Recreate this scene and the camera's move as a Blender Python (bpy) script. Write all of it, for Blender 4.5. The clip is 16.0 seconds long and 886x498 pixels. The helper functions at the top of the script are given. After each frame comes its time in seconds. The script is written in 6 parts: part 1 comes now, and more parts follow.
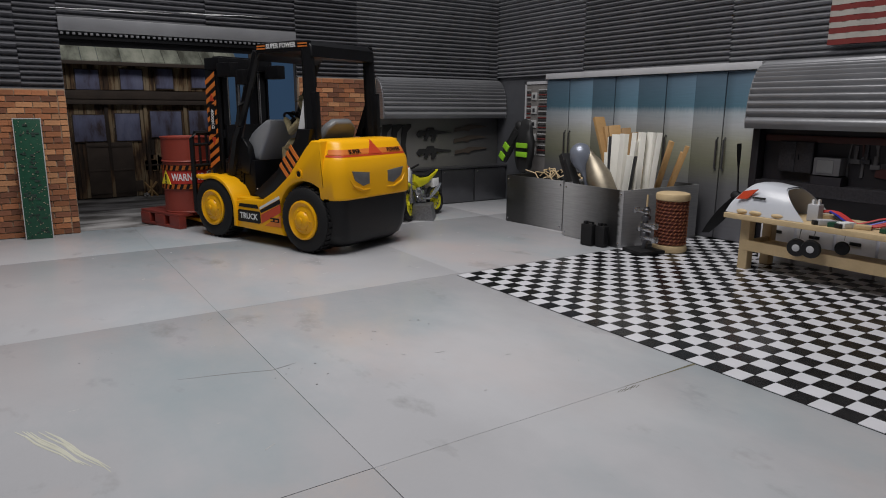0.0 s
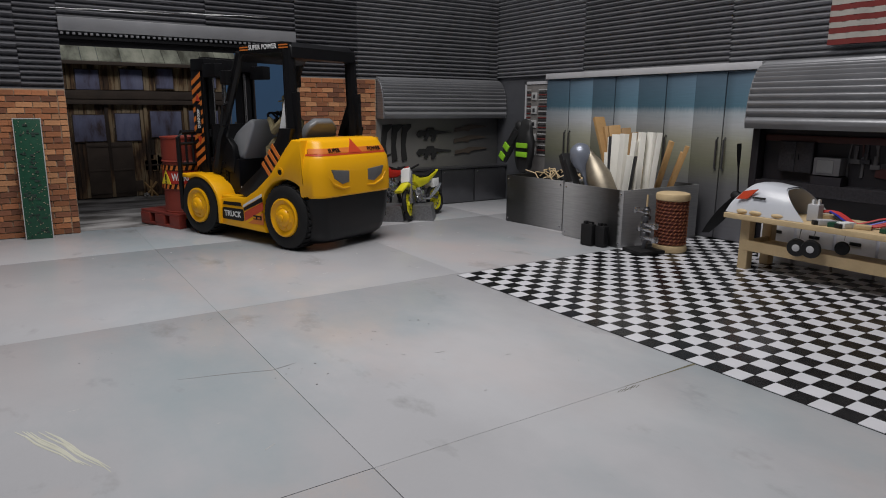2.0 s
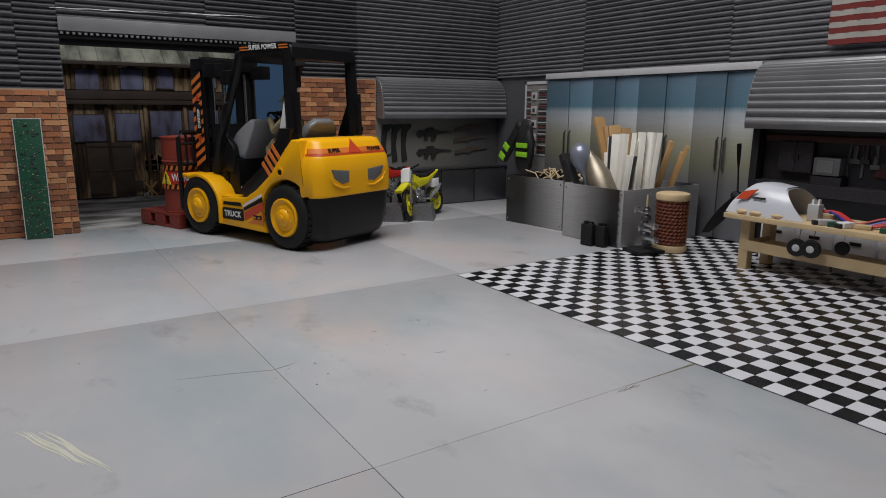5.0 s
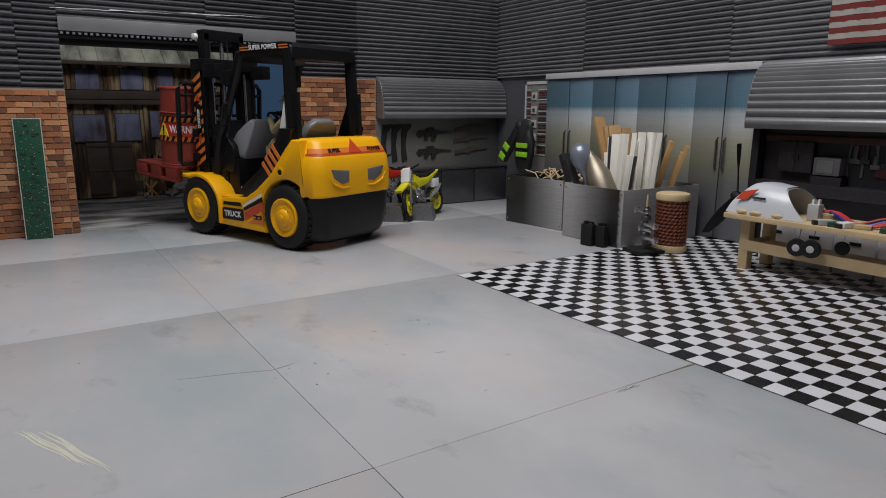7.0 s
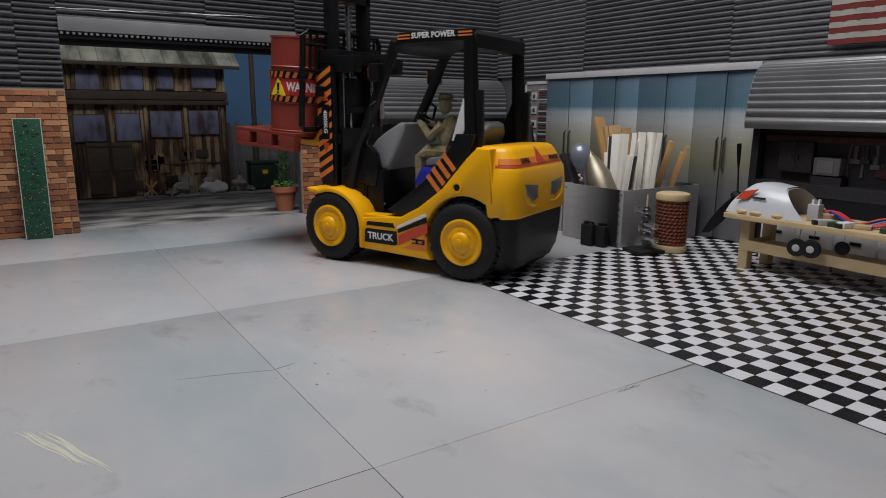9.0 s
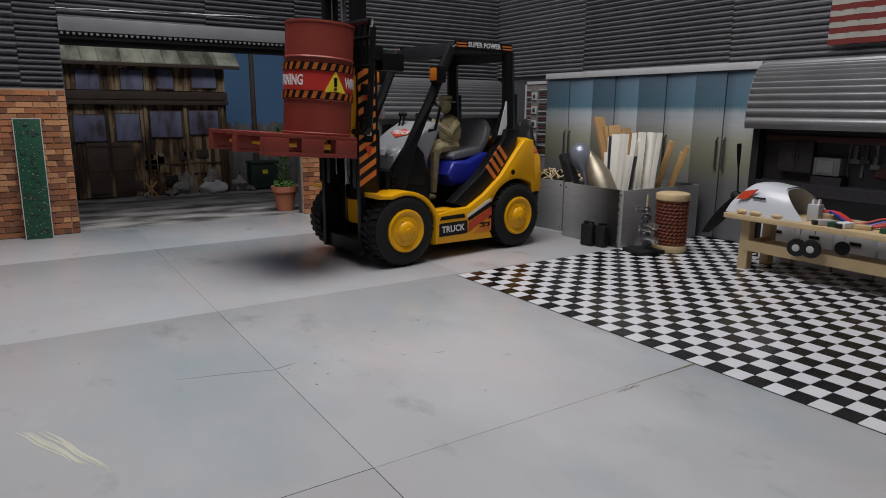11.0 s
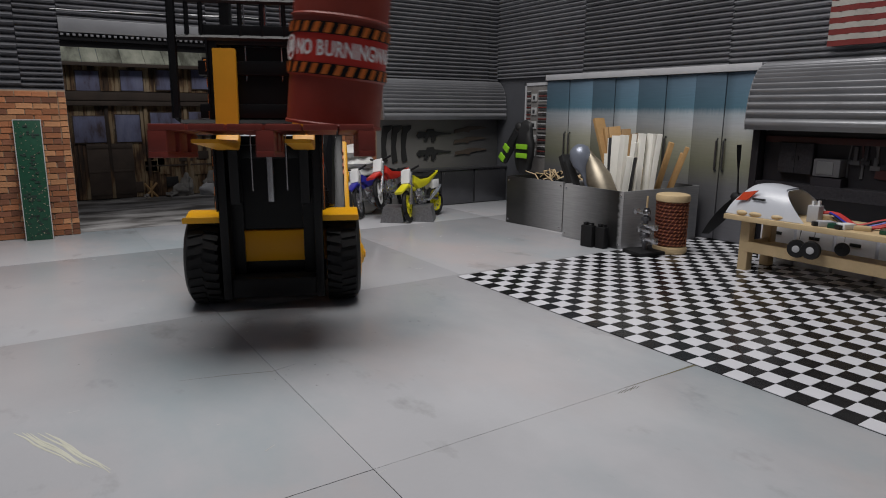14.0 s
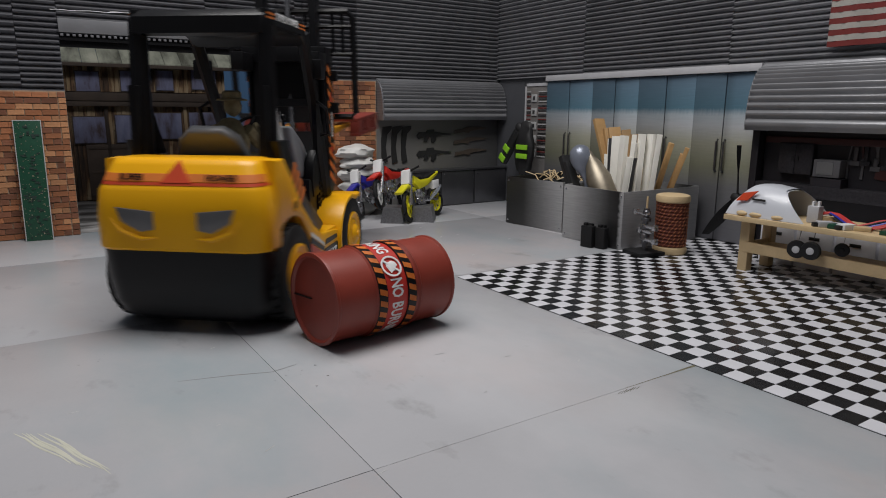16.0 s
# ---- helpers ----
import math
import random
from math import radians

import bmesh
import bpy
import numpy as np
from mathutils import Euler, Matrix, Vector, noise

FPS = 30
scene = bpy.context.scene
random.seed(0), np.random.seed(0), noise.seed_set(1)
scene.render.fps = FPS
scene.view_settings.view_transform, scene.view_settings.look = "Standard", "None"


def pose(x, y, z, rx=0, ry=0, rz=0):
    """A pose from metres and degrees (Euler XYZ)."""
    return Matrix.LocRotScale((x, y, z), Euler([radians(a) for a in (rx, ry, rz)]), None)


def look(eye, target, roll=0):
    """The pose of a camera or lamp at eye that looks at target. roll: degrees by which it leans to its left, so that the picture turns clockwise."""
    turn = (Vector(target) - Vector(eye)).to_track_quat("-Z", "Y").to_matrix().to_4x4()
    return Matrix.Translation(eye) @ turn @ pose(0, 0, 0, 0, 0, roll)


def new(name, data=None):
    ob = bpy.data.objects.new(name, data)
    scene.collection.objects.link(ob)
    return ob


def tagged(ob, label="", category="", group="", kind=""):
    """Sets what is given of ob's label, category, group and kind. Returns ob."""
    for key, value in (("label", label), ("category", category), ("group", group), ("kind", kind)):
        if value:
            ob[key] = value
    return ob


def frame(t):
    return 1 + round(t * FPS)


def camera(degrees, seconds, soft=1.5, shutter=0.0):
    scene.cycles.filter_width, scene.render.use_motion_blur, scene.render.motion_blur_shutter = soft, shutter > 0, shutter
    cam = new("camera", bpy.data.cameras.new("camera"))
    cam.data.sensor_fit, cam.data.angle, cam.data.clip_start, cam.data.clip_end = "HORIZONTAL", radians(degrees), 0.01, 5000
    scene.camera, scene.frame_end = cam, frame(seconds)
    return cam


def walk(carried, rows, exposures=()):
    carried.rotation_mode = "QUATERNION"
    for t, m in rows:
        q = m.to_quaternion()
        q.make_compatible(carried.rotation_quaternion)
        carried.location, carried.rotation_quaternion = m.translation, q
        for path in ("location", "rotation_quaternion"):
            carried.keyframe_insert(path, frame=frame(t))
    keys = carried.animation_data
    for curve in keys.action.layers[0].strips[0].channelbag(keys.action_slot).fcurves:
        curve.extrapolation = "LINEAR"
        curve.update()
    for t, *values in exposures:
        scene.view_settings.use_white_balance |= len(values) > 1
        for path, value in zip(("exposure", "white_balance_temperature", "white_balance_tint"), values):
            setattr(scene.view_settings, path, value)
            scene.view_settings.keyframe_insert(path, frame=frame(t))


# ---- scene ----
# A toy-scale hangar set. Plan unit: one half-inch floor tile.
U = 0.0125
RND = random.Random(4)

cam = camera(68.6, 16.0, soft=1.0, shutter=0.25)


def cam_pose(tip=0.0):
    yaw, down = radians(33.01), radians(12.22 - tip)
    eye = Vector((-26.84, -38.81, 12.14)) * U
    way = Vector((math.sin(yaw) * math.cos(down), math.cos(yaw) * math.cos(down), -math.sin(down)))
    return look(eye, eye + way, 0.32)


walk(cam, [(0.0, cam_pose()), (11.0, cam_pose()), (13.0, cam_pose(0.06)), (14.5, cam_pose(0.12)), (16.0, cam_pose(0.15))])

# ---- light: one broad ceiling lamp of the workshop over the set, dim room light around ----
world = bpy.data.worlds.new("room_light")
scene.world = world
world.use_nodes = True
world.node_tree.nodes["Background"].inputs[0].default_value = (0.80, 0.86, 1.0, 1)
world.node_tree.nodes["Background"].inputs[1].default_value = 0.075
lamp = bpy.data.lights.new("ceiling_lamp", "AREA")
lamp.shape, lamp.size, lamp.size_y, lamp.energy = "RECTANGLE", 0.60, 0.45, 7.6
lamp.color = (1.0, 0.98, 0.97)
lamp_ob = new("ceiling_lamp", lamp)
lamp_ob.matrix_basis = look((-0.15, -0.03, 0.85), (-0.11, 0.05, 0.0))
scene.view_settings.exposure = 0.0


# ---- materials ----
def mat(name, col, rough=0.6, metal=0.0, vary=0.15, grain=60.0, bump=0.1, stain=0.15, rand=0.0, island=False, coat=0.0, fine=400.0, spec=0.5):
    m = bpy.data.materials.new(name)
    m.use_nodes = True
    nt = m.node_tree
    b = nt.nodes["Principled BSDF"]
    b.inputs["Roughness"].default_value = rough
    b.inputs["Metallic"].default_value = metal
    b.inputs["Coat Weight"].default_value = coat
    b.inputs["Specular IOR Level"].default_value = spec
    tc = nt.nodes.new("ShaderNodeTexCoord")
    n1 = nt.nodes.new("ShaderNodeTexNoise")
    n1.inputs["Scale"].default_value = grain
    n1.inputs["Detail"].default_value = 5
    n2 = nt.nodes.new("ShaderNodeTexNoise")
    n2.inputs["Scale"].default_value = fine
    n2.inputs["Detail"].default_value = 3
    nt.links.new(tc.outputs["Object"], n1.inputs["Vector"])
    nt.links.new(tc.outputs["Object"], n2.inputs["Vector"])
    val = nt.nodes.new("ShaderNodeMath")
    val.operation = "MULTIPLY_ADD"
    nt.links.new(n1.outputs["Fac"], val.inputs[0])
    val.inputs[1].default_value = 2 * (vary + stain)
    val.inputs[2].default_value = 1 - (vary + stain)
    val2 = nt.nodes.new("ShaderNodeMath")
    val2.operation = "MULTIPLY_ADD"
    nt.links.new(n2.outputs["Fac"], val2.inputs[0])
    val2.inputs[1].default_value = vary
    val2.inputs[2].default_value = 1 - vary / 2
    mul = nt.nodes.new("ShaderNodeMath")
    mul.operation = "MULTIPLY"
    nt.links.new(val.outputs[0], mul.inputs[0])
    nt.links.new(val2.outputs[0], mul.inputs[1])
    last = mul.outputs[0]
    if rand:
        info = nt.nodes.new("ShaderNodeNewGeometry" if island else "ShaderNodeObjectInfo")
        r = nt.nodes.new("ShaderNodeMath")
        r.operation = "MULTIPLY_ADD"
        nt.links.new(info.outputs["Random Per Island" if island else "Random"], r.inputs[0])
        r.inputs[1].default_value = 2 * rand
        r.inputs[2].default_value = 1 - rand
        mm = nt.nodes.new("ShaderNodeMath")
        mm.operation = "MULTIPLY"
        nt.links.new(last, mm.inputs[0])
        nt.links.new(r.outputs[0], mm.inputs[1])
        last = mm.outputs[0]
    sc = nt.nodes.new("ShaderNodeVectorMath")
    sc.operation = "SCALE"
    sc.inputs[0].default_value = col[:3]
    nt.links.new(last, sc.inputs["Scale"])
    nt.links.new(sc.outputs[0], b.inputs["Base Color"])
    rr = nt.nodes.new("ShaderNodeMath")
    rr.operation = "MULTIPLY_ADD"
    nt.links.new(n1.outputs["Fac"], rr.inputs[0])
    rr.inputs[1].default_value = 0.25 * rough
    rr.inputs[2].default_value = rough * 0.87
    nt.links.new(rr.outputs[0], b.inputs["Roughness"])
    if bump:
        bp = nt.nodes.new("ShaderNodeBump")
        bp.inputs["Strength"].default_value = bump
        bp.inputs["Distance"].default_value = 0.0006
        nt.links.new(n2.outputs["Fac"], bp.inputs["Height"])
        nt.links.new(bp.outputs[0], b.inputs["Normal"])
    return m


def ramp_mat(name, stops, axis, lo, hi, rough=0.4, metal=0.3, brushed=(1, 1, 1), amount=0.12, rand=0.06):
    """A sheet with colour bands along one world axis between lo and hi (plan units)."""
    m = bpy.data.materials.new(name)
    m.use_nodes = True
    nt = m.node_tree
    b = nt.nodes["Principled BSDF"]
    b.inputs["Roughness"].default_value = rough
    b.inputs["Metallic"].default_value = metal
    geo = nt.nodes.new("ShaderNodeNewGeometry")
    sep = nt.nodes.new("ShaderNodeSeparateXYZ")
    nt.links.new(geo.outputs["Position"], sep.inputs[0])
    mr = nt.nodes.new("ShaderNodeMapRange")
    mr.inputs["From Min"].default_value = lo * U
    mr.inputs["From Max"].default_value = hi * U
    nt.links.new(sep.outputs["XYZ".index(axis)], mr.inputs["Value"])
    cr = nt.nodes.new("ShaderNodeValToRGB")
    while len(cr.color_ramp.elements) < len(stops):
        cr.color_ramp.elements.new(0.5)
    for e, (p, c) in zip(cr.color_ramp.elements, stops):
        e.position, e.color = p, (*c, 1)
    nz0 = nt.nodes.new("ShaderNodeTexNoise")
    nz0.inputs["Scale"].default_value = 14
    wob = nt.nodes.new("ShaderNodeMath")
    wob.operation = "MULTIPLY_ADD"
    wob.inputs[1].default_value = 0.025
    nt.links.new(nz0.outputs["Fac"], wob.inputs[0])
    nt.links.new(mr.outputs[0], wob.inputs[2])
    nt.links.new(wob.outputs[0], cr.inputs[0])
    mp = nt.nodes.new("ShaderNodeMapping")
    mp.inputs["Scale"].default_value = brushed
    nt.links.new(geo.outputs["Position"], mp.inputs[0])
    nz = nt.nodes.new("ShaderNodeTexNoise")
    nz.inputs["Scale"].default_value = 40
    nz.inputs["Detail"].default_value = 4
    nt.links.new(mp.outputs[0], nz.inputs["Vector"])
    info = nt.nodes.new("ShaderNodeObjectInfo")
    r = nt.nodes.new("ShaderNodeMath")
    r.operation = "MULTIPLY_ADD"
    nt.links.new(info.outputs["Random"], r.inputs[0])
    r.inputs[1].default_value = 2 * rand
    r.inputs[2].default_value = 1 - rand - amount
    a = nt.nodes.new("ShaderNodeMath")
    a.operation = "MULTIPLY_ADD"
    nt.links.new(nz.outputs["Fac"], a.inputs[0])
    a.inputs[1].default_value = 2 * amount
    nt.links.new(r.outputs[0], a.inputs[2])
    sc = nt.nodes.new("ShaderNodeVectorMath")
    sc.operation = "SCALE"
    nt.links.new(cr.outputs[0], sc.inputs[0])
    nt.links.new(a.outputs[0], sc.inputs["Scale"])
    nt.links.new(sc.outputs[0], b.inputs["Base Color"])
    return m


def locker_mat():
    """Locker print: steel reflections put into the colour, as bands over the height and a sheen across each pair of
    doors.
    """
    m = ramp_mat("locker_reflection_sheet", [(0.0, (0.15, 0.15, 0.17)), (0.34, (0.19, 0.19, 0.20)), (0.47, (0.27, 0.275, 0.20)), (0.60, (0.38, 0.38, 0.31)), (0.70, (0.48, 0.50, 0.53)), (0.76, (0.42, 0.48, 0.53)), (0.80, (0.10, 0.20, 0.27)), (1.0, (0.13, 0.19, 0.26))], "Z", 0, 15.8, 0.38, 0.15, (1, 1, 14), 0.12, 0.06)
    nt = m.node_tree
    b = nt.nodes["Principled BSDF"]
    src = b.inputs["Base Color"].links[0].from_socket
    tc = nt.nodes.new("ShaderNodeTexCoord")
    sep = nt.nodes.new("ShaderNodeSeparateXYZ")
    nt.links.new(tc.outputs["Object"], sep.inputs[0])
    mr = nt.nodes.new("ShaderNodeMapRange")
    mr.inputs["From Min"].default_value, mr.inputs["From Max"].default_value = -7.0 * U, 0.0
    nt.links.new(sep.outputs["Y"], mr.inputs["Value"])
    # Painted sheen over local y: one door lighter, the other darker.
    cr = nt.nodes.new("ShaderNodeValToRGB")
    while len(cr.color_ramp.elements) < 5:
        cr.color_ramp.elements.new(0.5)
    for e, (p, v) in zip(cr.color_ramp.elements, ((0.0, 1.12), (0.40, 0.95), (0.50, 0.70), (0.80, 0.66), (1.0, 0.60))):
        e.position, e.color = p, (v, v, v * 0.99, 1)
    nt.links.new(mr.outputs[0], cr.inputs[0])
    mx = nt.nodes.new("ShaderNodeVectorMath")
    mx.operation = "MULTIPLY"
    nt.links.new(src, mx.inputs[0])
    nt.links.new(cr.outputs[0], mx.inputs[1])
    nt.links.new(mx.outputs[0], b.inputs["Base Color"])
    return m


def streak_mat(name, stops, stretch, scale, rough=0.85, bump=0.3, rand=0.15):
    """Weathered sheet or ground: stains drawn out along one way, with fine grain over them."""
    m = bpy.data.materials.new(name)
    m.use_nodes = True
    nt = m.node_tree
    b = nt.nodes["Principled BSDF"]
    b.inputs["Roughness"].default_value = rough
    geo = nt.nodes.new("ShaderNodeNewGeometry")
    mp = nt.nodes.new("ShaderNodeMapping")
    mp.inputs["Scale"].default_value = stretch
    nt.links.new(geo.outputs["Position"], mp.inputs[0])
    n1 = nt.nodes.new("ShaderNodeTexNoise")
    n1.inputs["Scale"].default_value, n1.inputs["Detail"].default_value, n1.inputs["Roughness"].default_value = scale, 7, 0.62
    nt.links.new(mp.outputs[0], n1.inputs["Vector"])
    n2 = nt.nodes.new("ShaderNodeTexNoise")
    n2.inputs["Scale"].default_value, n2.inputs["Detail"].default_value = 18, 5
    nt.links.new(geo.outputs["Position"], n2.inputs["Vector"])
    info = nt.nodes.new("ShaderNodeObjectInfo")
    a = nt.nodes.new("ShaderNodeMath")
    a.operation = "MULTIPLY_ADD"
    nt.links.new(info.outputs["Random"], a.inputs[0])
    a.inputs[1].default_value = rand
    nt.links.new(n1.outputs["Fac"], a.inputs[2])
    c = nt.nodes.new("ShaderNodeMath")
    c.operation = "MULTIPLY_ADD"
    nt.links.new(n2.outputs["Fac"], c.inputs[0])
    c.inputs[1].default_value = 0.5
    nt.links.new(a.outputs[0], c.inputs[2])
    mr = nt.nodes.new("ShaderNodeMapRange")
    mr.inputs["From Min"].default_value, mr.inputs["From Max"].default_value = 0.57 + rand / 2, 0.93 + rand / 2
    nt.links.new(c.outputs[0], mr.inputs["Value"])
    cr = nt.nodes.new("ShaderNodeValToRGB")
    while len(cr.color_ramp.elements) < len(stops):
        cr.color_ramp.elements.new(0.5)
    for e, (p, col) in zip(cr.color_ramp.elements, stops):
        e.position, e.color = p, (*col, 1)
    nt.links.new(mr.outputs[0], cr.inputs[0])
    nt.links.new(cr.outputs[0], b.inputs["Base Color"])
    bp = nt.nodes.new("ShaderNodeBump")
    bp.inputs["Strength"].default_value, bp.inputs["Distance"].default_value = bump, 0.001
    nt.links.new(n1.outputs["Fac"], bp.inputs["Height"])
    nt.links.new(bp.outputs[0], b.inputs["Normal"])
    return m


def floor_mat():
    m = mat("painted_floor", (0.44, 0.44, 0.46), 0.24, 0, 0.03, 9, 0.05, 0.10, 0.035, spec=0.45)
    nt = m.node_tree
    b = nt.nodes["Principled BSDF"]
    src = b.inputs["Base Color"].links[0].from_socket
    geo = nt.nodes.new("ShaderNodeNewGeometry")
    for scale, lo, hi, col, amt in ((5.0, 0.48, 0.66, (0.28, 0.36, 0.39, 1), 0.55), (7.0, 0.50, 0.70, (0.54, 0.43, 0.40, 1), 0.45), (4.0, 0.52, 0.68, (0.58, 0.58, 0.60, 1), 0.5), (22.0, 0.60, 0.72, (0.17, 0.17, 0.16, 1), 0.40)):
        mp = nt.nodes.new("ShaderNodeMapping")
        mp.inputs["Location"].default_value = (scale * 3.1, scale, 0)
        mp.inputs["Scale"].default_value = (1.0, 0.6, 1.0)
        nt.links.new(geo.outputs["Position"], mp.inputs[0])
        nz = nt.nodes.new("ShaderNodeTexNoise")
        nz.inputs["Scale"].default_value = scale
        nz.inputs["Detail"].default_value = 6
        nz.inputs["Roughness"].default_value = 0.62
        nt.links.new(mp.outputs[0], nz.inputs["Vector"])
        mr = nt.nodes.new("ShaderNodeMapRange")
        mr.inputs["From Min"].default_value, mr.inputs["From Max"].default_value = lo, hi
        mr.inputs["To Max"].default_value = amt
        nt.links.new(nz.outputs["Fac"], mr.inputs["Value"])
        mx = nt.nodes.new("ShaderNodeMix")
        mx.data_type = "RGBA"
        nt.links.new(mr.outputs[0], mx.inputs["Factor"])
        nt.links.new(src, mx.inputs["A"])
        mx.inputs["B"].default_value = col
        src = mx.outputs["Result"]
    nt.links.new(src, b.inputs["Base Color"])
    return m


def glow_mat(name, col, power):
    m = mat(name, col, 0.3, 0, 0.03)
    b = m.node_tree.nodes["Principled BSDF"]
    b.inputs["Emission Color"].default_value = (*col, 1)
    b.inputs["Emission Strength"].default_value = power
    return m


